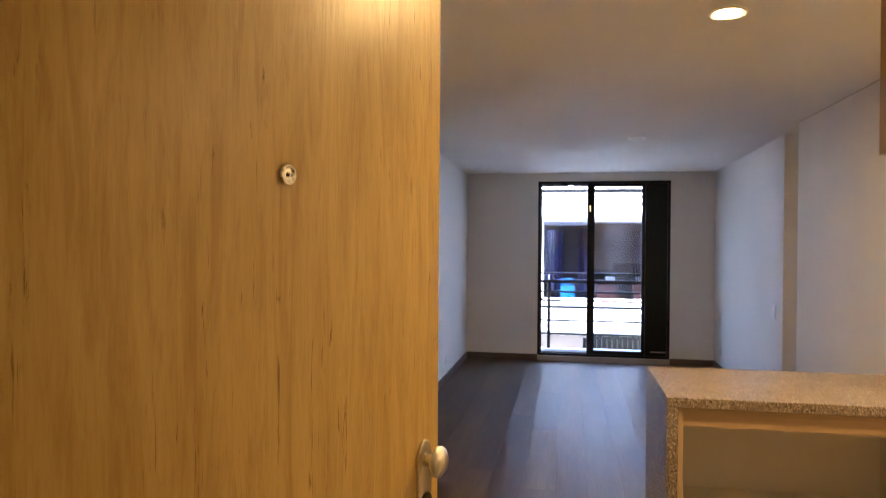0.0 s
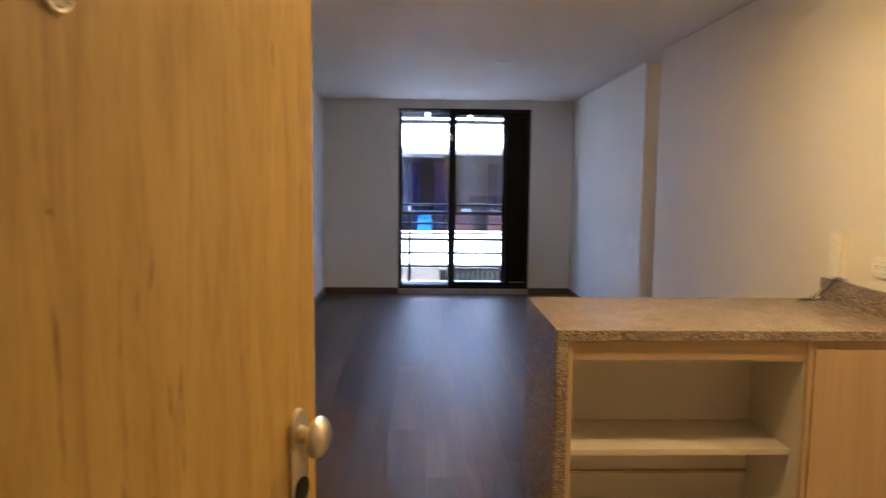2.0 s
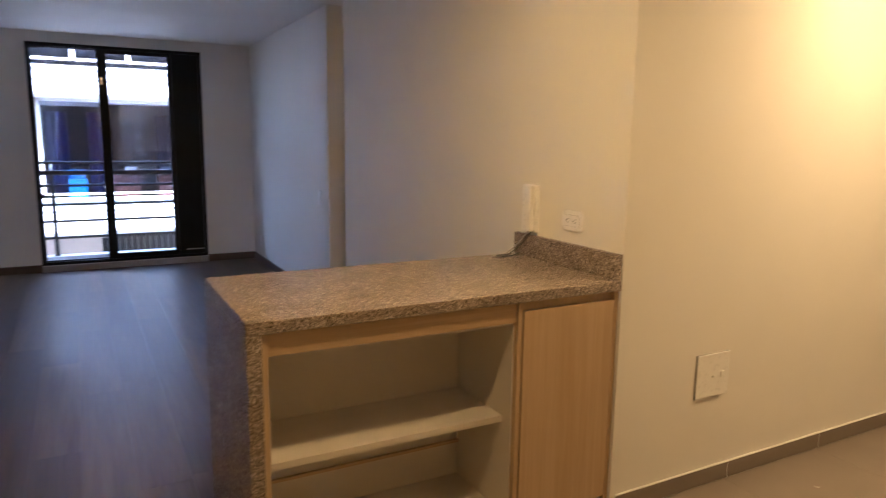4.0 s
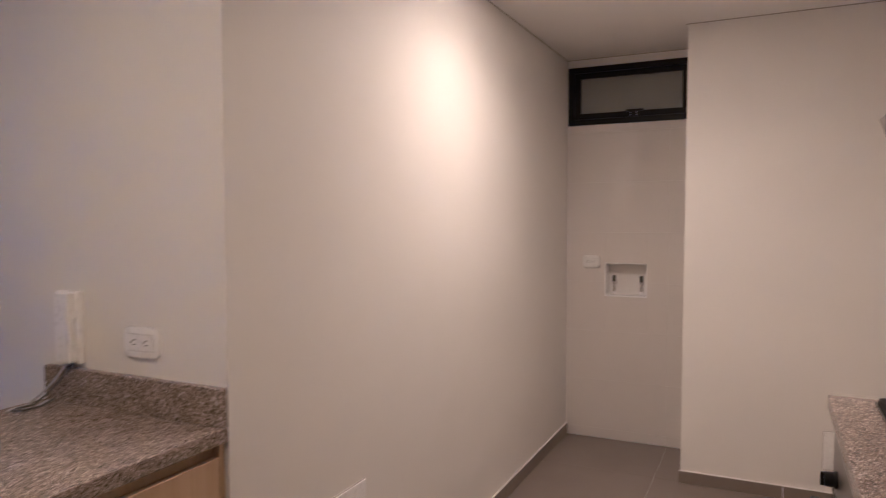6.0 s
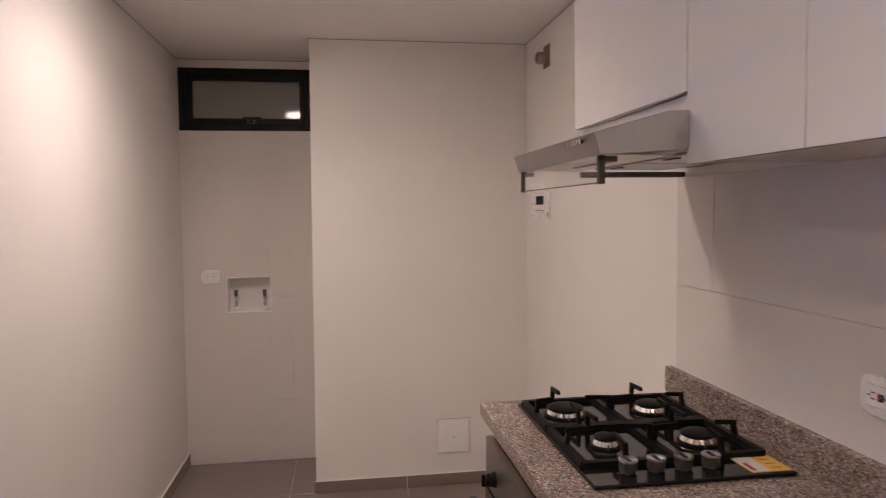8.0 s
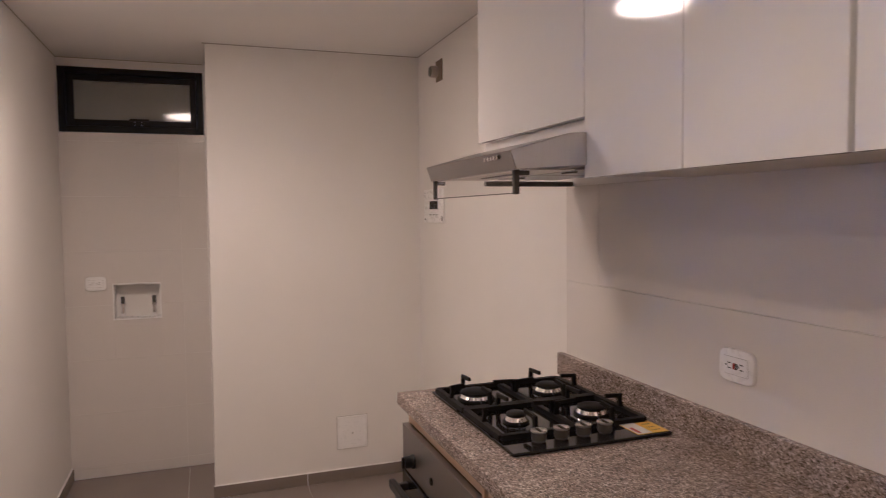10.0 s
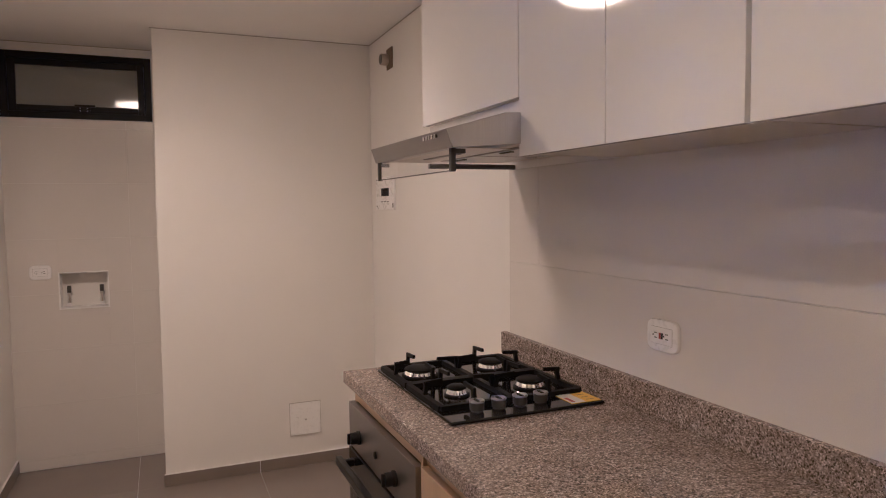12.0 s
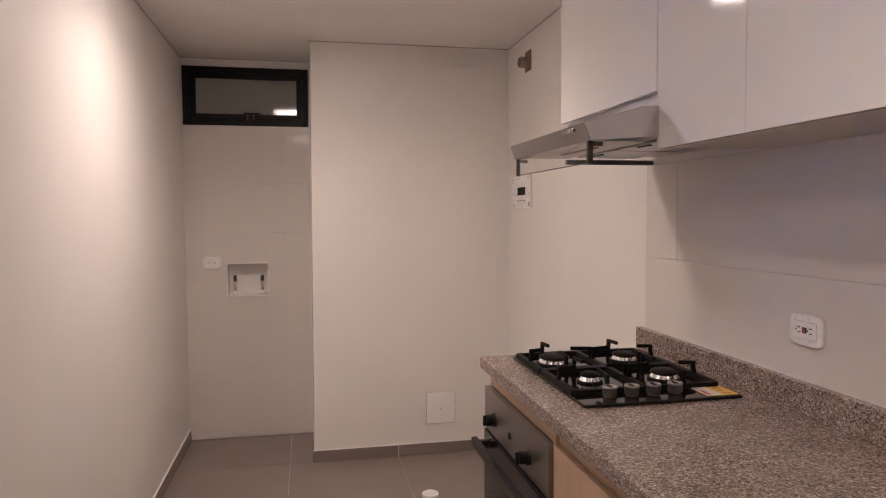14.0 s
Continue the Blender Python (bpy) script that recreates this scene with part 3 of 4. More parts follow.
# ---- the house across the street ----
def facing_house():
    Y = 16.0
    h = thing("house", (1.5, Y + 3.0, -7.0), "white rendered apartment house across the street with ribbon windows", "building")
    X0, X1 = -9.0, 12.0
    for z0, z1, out in ((2.02, 2.46, 0.55), (-0.47, 0.12, 0.55), (-3.5, -2.4, 0.55)):
        b = part("parapet", box(X0, Y - out, z0, X1, Y, z1, 0.02), RENDER_WHITE, h, "white rendered balcony band")
        part("coping", box(X0, Y - out - 0.04, z1 - 0.02, X1, Y - out + 0.10, z1 + 0.04, 0.008), RENDER_WHITE, b)
        part("drip_edge", box(X0, Y - out - 0.02, z1 - 0.19, X1, Y - out + 0.02, z1 - 0.15, 0.004), RENDER_WHITE, b)
    part("roof", box(X0, Y, 4.6, X1, Y + 6.0, 4.75), RENDER_BEIGE, h)
    part("wall", boxes([(X0, Y + 2.6, -7, X1, Y + 6.0, 4.6), (X0, Y, -7, X0 + 0.3, Y + 2.6, 4.6), (X1 - 0.3, Y, -7, X1, Y + 2.6, 4.6)]), ROOM_SHADE, h)
    part("slab", box(X0 + 0.3, Y, 1.9, X1 - 0.3, Y + 2.6, 2.1), RENDER_WHITE, h)
    part("slab", box(X0 + 0.3, Y, -0.62, X1 - 0.3, Y + 2.6, -0.4), RENDER_WHITE, h)
    part("slab", box(X0 + 0.3, Y, 4.4, X1 - 0.3, Y + 2.6, 4.6), RENDER_WHITE, h)
    part("slab", box(X0 + 0.3, Y, -3.4, X1 - 0.3, Y + 2.6, -3.2), RENDER_WHITE, h)
    part("inner_wall", box(0.72, Y + 0.9, 0.17, 4.4, Y + 1.0, 1.9), ROOM_SHADE_BROWN, h, "inner wall behind the glazing, darkened brown for the room's shade")
    part("lower_wall", box(X0 + 0.3, Y + 0.3, -3.2, 0.78, Y + 0.4, -0.62), RENDER_BEIGE, h, "beige rendered wall under the band")
    # Ribbon windows of three storeys: frames with panes.
    for z0, z1, cols in ((0.17, 1.96, (-5.5, -2.9, -0.30, 2.32, 4.9, 7.5)), (2.64, 4.4, (-5.5, -4.2, -2.9, -1.6, -0.62, 0.32, 1.25, 2.2, 3.2, 4.9))):
        for a, b in zip(cols, cols[1:]):
            wn_ = part("window", boxes([(a, Y - 0.02, z0, a + 0.05, Y + 0.03, z1), (b - 0.03, Y - 0.02, z0, b, Y + 0.03, z1), (a, Y - 0.02, z1 - 0.05, b, Y + 0.03, z1), (a, Y - 0.02, z0, b, Y + 0.03, z0 + 0.04)]), RENDER_WHITE if z0 > 2 else GREY_PLASTIC, h)
            g = part("pane", box(a + 0.05, Y, z0 + 0.04, b - 0.03, Y + 0.006, z1 - 0.05), FAR_GLASS, wn_)
            g.visible_shadow = False
    for k in range(26):
        x = 0.80 + k * 0.11
        part("grille_bar", box(x, Y - 0.1, -1.6, x + 0.025, Y - 0.08, -0.68), DARK_STEEL, h)
    part("dark_vent", box(0.62, Y - 0.1, -1.4, 0.76, Y - 0.02, -0.66), ALU_BLACK, h)

    def curtain(x0, x1, y, z0, z1, material, label):
        bm = bmesh.new()
        n = 40
        rows = []
        for z in (z0, (z0 + z1) / 2, z1):
            rows.append([bm.verts.new((x0 + (x1 - x0) * k / n, y + 0.05 * math.sin(k * 1.15) + 0.02 * math.sin(k * 2.7), z)) for k in range(n + 1)])
        for p, q in zip(rows, rows[1:]):
            for k in range(n):
                bm.faces.new((p[k], p[k + 1], q[k + 1], q[k]))
        ob = part("curtain", bm, material, None, smooth=True)
        ob.modifiers.new("thickness", "SOLIDIFY").thickness = 0.004
        return tagged(ob, label, "curtain", "curtains in the facing house")

    curtain(-0.20, 0.17, Y + 0.25, 0.18, 1.72, CURTAIN_BLUE, "blue curtain hanging in the facing house")
    curtain(0.50, 0.74, Y + 0.25, 0.18, 1.72, CURTAIN_BLUE, "gathered blue curtain hanging in the facing house")
    curtain(1.72, 2.12, Y + 0.35, 0.45, 1.70, CURTAIN_GREY, "grey-blue curtain hanging in the facing house")
    for x in (0.92, 1.72):
        part_ = part("cupboard", box(x, Y + 0.3, -0.40, x + 0.46, Y + 0.65, 0.60, 0.01), BRICK_RED)
        tagged(part_, "red-brown low cupboard behind the facing window", "cupboard", "cupboards in the facing house")
    basket = turned([(0.14, 0.0), (0.17, 0.16), (0.13, 0.18)], (0, 0, 1), (0.27, Y + 0.25, 0.46))
    t_ = part("stool", boxes([(0.12, Y + 0.12, -0.40, 0.44, Y + 0.38, 0.462)], 0.02), BRIGHT_BLUE)
    tagged(t_, "bright blue plastic stool in the facing house", "stool")
    tagged(part("basket", basket, BRIGHT_BLUE, smooth=True), "bright blue plastic basket on the stool", "basket")
    for x, w_ in ((1.13, 0.20), (1.78, 0.17)):
        p = part("paper_stack", box(x, Y + 0.35, 0.602, x + w_, Y + 0.55, 0.675, 0.01), PAPER)
        tagged(p, "white stack of papers on a cupboard", "papers", "papers in the facing house")


facing_house()
tagged(part("ground", box(-600, -600, -7.3, 600, 600, -7.0), ASPHALT), "grey asphalt street far below", "ground", kind="structure")

# Unseen wall added to keep sky reflections off the facing house's panes.
setting("sky_block_wall", boxes([(-8, N + 0.002, -7, W - 0.152, N + 0.15, 5.0), (E2 + 0.13, N + 0.002, -7, 9, N + 0.15, 5.0), (W - 0.152, N + 0.002, H + 0.122, E2 + 0.13, N + 0.15, 5.0), (W - 0.152, N + 0.002, -7, E2 + 0.13, N + 0.15, -0.122)]), RENDER_BEIGE, "unseen rendered outer wall of this house, added to block sky", "wall")

# ---- bar ----
BARX, BARY0, BARY1, BARZ = 0.627, 3.180, 3.812, 0.871


def bar():
    g = thing("breakfast_bar", ((BARX + E) / 2, (BARY0 + BARY1) / 2, 0), "speckled beige-grey granite breakfast bar with waterfall end", "breakfast bar")
    part("top_slab", box(BARX, BARY0, BARZ - 0.036, E - 0.001, BARY1, BARZ, 0.003), GRANITE, g)
    part("end_panel", box(BARX, BARY0, 0, BARX + 0.040, BARY1, BARZ - 0.0365, 0.003), GRANITE, g, "granite waterfall end panel")
    part("upstand", box(E - 0.022, BARY0 + 0.004, BARZ + 0.0005, E - 0.001, BARY1, BARZ + 0.091, 0.002), GRANITE, g, "low granite upstand against the wall")
    x0, x1, top = BARX + 0.042, E - 0.004, BARZ - 0.038
    y0, y1 = BARY0 + 0.012, BARY1 - 0.03
    sh = thing("open_shelf_unit", ((x0 + 1.49) / 2, y0, 0), "open light maple shelf unit with white inside under the bar", "shelf unit")
    part("side_panel", box(x0, y0, 0.06, x0 + 0.016, y1, top, 0.001), MAPLE_UP, sh)
    part("side_panel", box(1.484, y0, 0.06, 1.500, y1, top, 0.001), MAPLE_UP, sh)
    part("lining", box(x0 + 0.0165, y0 + 0.02, 0.08, x0 + 0.021, y1, 0.752), MELAMINE, sh, "white side lining")
    part("lining", box(1.479, y0 + 0.02, 0.08, 1.4835, y1, 0.752), MELAMINE, sh, "white side lining")
    part("front_rail", box(x0 + 0.016, y0 + 0.012, 0.766, 1.484, y0 + 0.030, top, 0.001), MAPLE_X, sh, "maple rail under the top")
    part("back_panel", box(x0 + 0.021, y1 - 0.22, 0.08, 1.479, y1 - 0.206, 0.755), MELAMINE, sh, "white back panel")
    part("top_panel", box(x0 + 0.021, y0 + 0.02, 0.757, 1.479, y1 - 0.21, 0.772), MELAMINE, sh)
    part("shelf", box(x0 + 0.0215, y0 + 0.070, 0.408, 1.4785, y1 - 0.222, 0.430, 0.001), MELAMINE, sh, "white shelf board")
    part("bottom_panel", box(x0 + 0.0215, y0 + 0.004, 0.065, 1.4785, y1 - 0.222, 0.085, 0.001), MELAMINE, sh)
    part("ledge", box(x0 + 0.0215, y1 - 0.235, 0.215, 1.4785, y1 - 0.222, 0.225), MAPLE_X, sh)
    part("plinth", box(x0, y0 + 0.05, 0, 1.50, y0 + 0.065, 0.06), MAPLE_X, sh)
    cu = thing("bar_cupboard", ((1.50 + x1) / 2, y0, 0), "closed light maple cupboard under the bar", "cupboard")
    part("body", box(1.502, y0 + 0.02, 0.06, x1, y1, top), MAPLE_UP, cu)
    part("door", box(1.506, y0 - 0.002, 0.075, x1 - 0.018, y0 + 0.016, 0.803, 0.0015), MAPLE_UP, cu, "plain maple cupboard door")
    part("plinth", box(1.502, y0 + 0.05, 0, x1, y0 + 0.065, 0.06), MAPLE_X, cu)
    part("filler", box(x1 - 0.016, y0 - 0.001, 0.0, x1, y0 + 0.018, top), MAPLE_UP, cu)
    part("rear_panel", box(x0, y1 + 0.002, 0, x1, y1 + 0.018, top), MAPLE_UP, g, "maple rear panel")


bar()


# ---- switches, outlets and small wall things ----
def outlet(axis, sign, at, wide, high, label, style="double"):
    """A rounded plate on a wall. axis: the wall's normal (0 x, 1 y); at: the plate's centre on the wall."""
    o = thing("wall_outlet", at, label, "outlet", "outlets on the walls")
    x, y, z = at

    def on(u0, v0, u1, v1, d0, d1, bevel=0.0):
        d0, d1 = sorted((d0 * sign, d1 * sign))
        if axis == 0:
            return box(x + d0, y + u0, z + v0, x + d1, y + u1, z + v1, bevel)
        return box(x + u0, y + d0, z + v0, x + u1, y + d1, z + v1, bevel)

    # A plate with well-rounded corners and a soft rim.
    bm = bmesh.new()
    n, rings = 56, []
    for grow, depth in ((1.0, 0.0005), (1.0, 0.005), (0.965, 0.0082), (0.90, 0.0092)):
        ring = []
        for k in range(n):
            c, q = math.cos(k * math.tau / n), math.sin(k * math.tau / n)
            u = math.copysign(abs(c) ** 0.42, c) * wide / 2 * grow
            v = math.copysign(abs(q) ** 0.42, q) * high / 2 * grow
            ring.append(bm.verts.new((x + depth * sign, y + u, z + v) if axis == 0 else (x + u, y + depth * sign, z + v)))
        rings.append(ring)
    for p, q in zip(rings, rings[1:]):
        for k in range(n):
            bm.faces.new((p[k], p[(k + 1) % n], q[(k + 1) % n], q[k]))
    bm.faces.new(rings[-1])
    bmesh.ops.recalc_face_normals(bm, faces=bm.faces)
    part("plate", bm, PLASTIC, o, smooth=True)
    upright = high > wide
    a_, b_ = (wide * 0.26, high * 0.33) if upright else (wide * 0.33, high * 0.26)
    part("insert_gap", on(-a_ - 0.0008, -b_ - 0.0008, a_ + 0.0008, b_ + 0.0008, 0.0085, 0.0094), GREY_PLASTIC, o)
    inner = part("insert", on(-a_, -b_, a_, b_, 0.009, 0.0105, 0.0006), PLASTIC, o)
    for t in (-0.52, 0.52):
        cu, cv = (0.0, t * b_) if upright else (t * a_, 0.0)
        for d in (-0.0058, 0.0058):
            part("slot", on(cu - 0.0045, cv + d - 0.0011, cu + 0.0045, cv + d + 0.0011, 0.0103, 0.0110), BLACK, inner)
        part("earth_hole", on(cu + 0.008, cv - 0.0022, cu + 0.0115, cv + 0.0022, 0.0103, 0.0110), BLACK, inner)
    if style == "gfci":
        part("test_button", on(-0.0055, -0.007, -0.0015, 0.007, 0.0103, 0.0125), BLACK, inner, "black test button")
        part("reset_button", on(0.0015, -0.007, 0.0065, 0.007, 0.0103, 0.0125), RED, inner, "red reset button")
    return o


outlet(0, -1, (E, 3.455, 1.048), 0.125, 0.080, "white double wall outlet above the bar")
outlet(1, 1, (1.904, S + 0.003, 1.097), 0.108, 0.076, "white wall outlet with test buttons above the worktop", "gfci")
outlet(0, -1, (KE, 3.026, 1.082), 0.105, 0.078, "white double wall outlet in the laundry alcove")
outlet(0, -1, (E2, 8.62, 0.245), 0.075, 0.11, "white wall outlet low on the living room wall")
outlet(0, 1, (W, 7.50, 0.215), 0.075, 0.11, "white wall outlet low on the west wall")
sw = thing("light_switch", (E2, 6.63, 0.865), "white light switch on the living room wall", "light switch")
part("plate", box(E2 - 0.009, 6.595, 0.807, E2 - 0.0005, 6.665, 0.923, 0.004), PLASTIC, sw)
part("rocker", box(E2 - 0.012, 6.615, 0.835, E2 - 0.008, 6.645, 0.895, 0.0015), PLASTIC, sw)


def intercom():
    y0, y1, z0, z1 = 3.672, 3.758, 0.975, 1.166
    i = thing("intercom", (E, (y0 + y1) / 2, z0), "white wall intercom handset above the bar", "intercom")
    b = part("body", box(E - 0.022, y0, z0, E - 0.0005, y1, z1, 0.005), PLASTIC, i, smooth=True)
    part("handset", boxes([(E - 0.044, y0 + 0.004, z0 + 0.006, E - 0.026, y0 + 0.060, z1 - 0.002), (E - 0.030, y0 + 0.004, z0 + 0.008, E - 0.020, y0 + 0.060, z0 + 0.07), (E - 0.030, y0 + 0.004, z1 - 0.07, E - 0.020, y0 + 0.060, z1 - 0.004)], 0.004), PLASTIC, i, "white handset")
    part("button", box(E - 0.026, y0 + 0.066, 1.06, E - 0.021, y0 + 0.080, 1.076, 0.001), GREY_PLASTIC, b)
    part("wire_end", tube([(E - 0.003, y1, 1.105), (E - 0.012, y1 + 0.008, 1.105)], 0.0012, 6), BLACK, b)
    cord = [(E - 0.02, 3.715, 0.977), (E - 0.032, 3.72, 0.962), (E - 0.05, 3.735, 0.93), (E - 0.075, 3.75, 0.90), (E - 0.100, 3.765, 0.878), (E - 0.13, 3.775, 0.8745), (E - 0.155, 3.765, 0.8742), (E - 0.14, 3.745, 0.8742), (E - 0.10, 3.735, 0.875), (E - 0.06, 3.74, 0.884)]
    part("cord", tube(cord, 0.003, 8), GREY_PLASTIC, i, "loose grey intercom cord", True)
    part("cord", tube([(p[0] + 0.006, p[1] - 0.014, p[2] + (0.003 if k > 4 else 0)) for k, p in enumerate(cord)], 0.0028, 8), KNOB_GREY, i, "loose dark intercom cord", True)


intercom()


def access_panel(axis, sign, at, wide, high, label):
    a = thing("access_panel", at, label, "access panel", "service access panels")
    x, y, z = at

    def on(u0, v0, u1, v1, d0, d1, bevel=0.0):
        d0, d1 = sorted((d0 * sign, d1 * sign))
        return box(x + d0, y + u0, z + v0, x + d1, y + u1, z + v1, bevel) if axis == 0 else box(x + u0, y + d0, z + v0, x + u1, y + d1, z + v1, bevel)

    # Grey rim left round the cover paints its thin shadow outline.
    part("frame", on(-wide / 2, -high / 2, wide / 2, high / 2, 0.0005, 0.004, 0.001), SHADOW_LINE, a)
    d = part("cover", on(-wide / 2 + 0.0025, -high / 2 + 0.0025, wide / 2 - 0.0025, high / 2 - 0.0025, 0.0035, 0.008, 0.0015), PLASTIC, a, "flat white cover")
    part("latch", on(wide * 0.26 - 0.008, -0.012, wide * 0.26 + 0.008, 0.012, 0.0075, 0.014, 0.002), PLASTIC, d)
    part("keyhole", on(-0.006, -0.010, 0.002, -0.002, 0.0075, 0.0092, 0.0005), GREY_PLASTIC, d)
    return a


access_panel(1, -1, (2.395, KN, 0.455), 0.182, 0.178, "white plastic service access panel low on the kitchen wall")
access_panel(0, -1, (BX, 1.725, 0.262), 0.170, 0.182, "white plastic service access panel low on the shaft wall")


def breaker_panel():
    x0, x1, z0, z1 = 3.885, 4.195, 1.398, 1.572
    b = thing("breaker_panel", ((x0 + x1) / 2, S, z0), "white electrical breaker panel with dark switches", "breaker panel")
    part("cover", boxes([(x0, S + 0.0005, z0, x1, S + 0.010, z1)], 0.003), PLASTIC, b)
    wn_ = part("switch_window", box(3.955, S + 0.009, 1.455, 4.095, S + 0.012, 1.518, 0.001), PLASTIC, b)
    for k in range(6):
        x = 3.963 + k * 0.0215
        part("breaker", box(x, S + 0.0115, 1.468, x + 0.0085, S + 0.017, 1.510, 0.002), BLACK, wn_, "black breaker switch")
    part("warning_mark", extruded([(S + 0.0102, 1.408), (S + 0.0112, 1.408), (S + 0.0112, 1.432), (S + 0.0102, 1.432)], 3.897, 3.910), KNOB_GREY, b)
    for z in (1.415, 1.555):
        part("screw", turned([(0.004, 0.009), (0.003, 0.0125)], (0, 1, 0), (4.17, S, z), 12), KNOB_GREY, b)
    for k in range(3):
        part("label_bar", box(3.97 + k * 0.05, S + 0.0100, 1.437, 4.00 + k * 0.05, S + 0.0106, 1.442), KNOB_GREY, b)


breaker_panel()
vent = thing("flue_outlet", (3.955, S, 2.10), "round grey metal flue outlet near the ceiling", "flue")
part("collar", box(3.895, S + 0.0005, 2.108, 3.985, S + 0.006, 2.212, 0.002), FLUE_BROWN, vent, "brown mounting plate")
part("pipe", turned([(0.029, 0.004), (0.029, 0.040), (0.026, 0.043)], (0, 1, 0), (3.965, S, 2.158)), FLUE_METAL, vent, smooth=True)
part("cap", turned([(0.026, 0.041), (0.022, 0.046), (0.008, 0.047)], (0, 1, 0), (3.965, S, 2.158)), KNOB_GREY, vent, smooth=True)
stop = thing("door_stop", (0.60, 3.57, 0.0), "small black rubber door stop on the floor beside the bar", "door stop")
part("wedge", extruded([(3.53, 0.0), (3.61, 0.0), (3.61, 0.055), (3.595, 0.058), (3.535, 0.012)], 0.578, 0.622, 0.003), BLACK, stop)
part("ribs", boxes([(0.580, 3.545 + 0.012 * k, 0.016 + 0.0092 * k, 0.620, 3.549 + 0.012 * k, 0.024 + 0.0092 * k) for k in range(4)]), BLACK, stop)
drain = thing("floor_drain", (3.68, 1.90, 0.0), "white plastic floor drain stub on the tiles", "floor drain")
part("pipe", turned([(0.040, 0.0), (0.040, 0.030), (0.036, 0.033)], (0, 0, 1), (3.68, 1.90, 0.0)), PLASTIC, drain, smooth=True)
part("cap", turned([(0.034, 0.031), (0.030, 0.036), (0.004, 0.037)], (0, 0, 1), (3.68, 1.90, 0.0)), PAPER, drain, smooth=True)


# ---- laundry alcove ----
def alcove_window():
    w = tagged(new("window_2"), "small black aluminium awning window with frosted pane", "window", kind="structure")
    PLACE[w.name] = Vector((0, 0, 0))
    x0 = KE - 0.004
    y0, y1, z0, z1 = KWY0, KWY1 - 0.002, KWZ0, KWZ1
    part("window_frame", boxes([(x0, y0, z0, x0 + 0.07, y0 + 0.036, z1), (x0, y1 - 0.036, z0, x0 + 0.07, y1, z1), (x0, y0 + 0.036, z1 - 0.034, x0 + 0.07, y1 - 0.036, z1), (x0, y0 + 0.036, z0, x0 + 0.07, y1 - 0.036, z0 + 0.034)], 0.002), ALU_BLACK, w)
    a0, a1, b0, b1 = y0 + 0.038, y1 - 0.038, z0 + 0.036, z1 - 0.036
    s = part("sash", boxes([(x0 + 0.008, a0, b0, x0 + 0.045, a0 + 0.032, b1), (x0 + 0.008, a1 - 0.036, b0, x0 + 0.045, a1, b1), (x0 + 0.008, a0 + 0.032, b1 - 0.032, x0 + 0.045, a1 - 0.036, b1), (x0 + 0.008, a0 + 0.032, b0, x0 + 0.045, a1 - 0.036, b0 + 0.034)], 0.002), ALU_BLACK, w)
    pane = part("pane", box(x0 + 0.022, a0 + 0.030, b0 + 0.032, x0 + 0.028, a1 - 0.034, b1 - 0.030), SMOKED, s, "frosted grey pane")
    pane.rotation_euler = (0, radians(0.95), 0)
    h = part("latch", boxes([(x0 - 0.004, 2.752, b0 + 0.004, x0 + 0.008, 2.812, b0 + 0.030), (x0 - 0.016, 2.726, b0 + 0.028, x0 + 0.004, 2.826, b0 + 0.040)], 0.002), ALU_BLACK, s, "black window latch")
    for y in (2.765, 2.800):
        for z in (b0 + 0.008, b0 + 0.022):
            part("screw", turned([(0.004, 0.003), (0.003, 0.006)], (-1, 0, 0), (x0, y, z), 10), CHROME, h)


alcove_window()
setting("niche_frame", boxes([(KE - 0.003, NY0 - 0.004, NZ0 - 0.004, KE + 0.09, NY0 + 0.003, NZ1 + 0.004), (KE - 0.003, NY1 - 0.003, NZ0 - 0.004, KE + 0.09, NY1 + 0.004, NZ1 + 0.004), (KE - 0.003, NY0 + 0.003, NZ0 - 0.004, KE + 0.09, NY1 - 0.003, NZ0 + 0.003), (KE - 0.003, NY0 + 0.003, NZ1 - 0.003, KE + 0.09, NY1 - 0.003, NZ1 + 0.004)]), PLASTIC, "white lining of the washing machine niche", "trim")
for y in (2.900, 2.738):
    tap = thing("washer_tap", (KE + 0.09, y, 0.93), "small chrome washing machine tap in the niche", "tap", "taps in the niche")
    part("body", turned([(0.013, 0.0), (0.013, 0.010), (0.009, 0.012), (0.009, 0.045)], (-1, 0, 0), (KE + 0.09, y, 0.950), 20), CHROME, tap, smooth=True)
    part("spout", turned([(0.0085, 0.0), (0.0085, 0.030), (0.011, 0.032), (0.011, 0.055)], (0, 0, -1), (KE + 0.055, y, 0.958), 20), CHROME, tap, smooth=True)
    part("handle", box(KE + 0.046, y - 0.010, 0.960, KE + 0.064, y + 0.010, 0.998, 0.003), KNOB_GREY, tap, "grey lever handle")
    part("stub", turned([(0.012, 0.0), (0.012, 0.016)], (0, 0, -1), (KE + 0.055, y, 0.903), 16), PLASTIC, tap, smooth=True)

# ---- kitchen row ----
CX0, CX1, CY, CZ = 1.292, 2.690, 1.909, 0.900
top_ = thing("worktop", ((CX0 + CX1) / 2, 1.6, CZ - 0.036), "speckled grey granite kitchen worktop with low upstand", "worktop")
part("slab", box(CX0, S + 0.001, CZ - 0.036, CX1, CY, CZ, 0.003), GRANITE, top_)
part("upstand", box(CX0, S + 0.001, CZ + 0.0005, CX1 + 0.018, S + 0.022, CZ + 0.075, 0.002), GRANITE, top_, "low granite upstand")


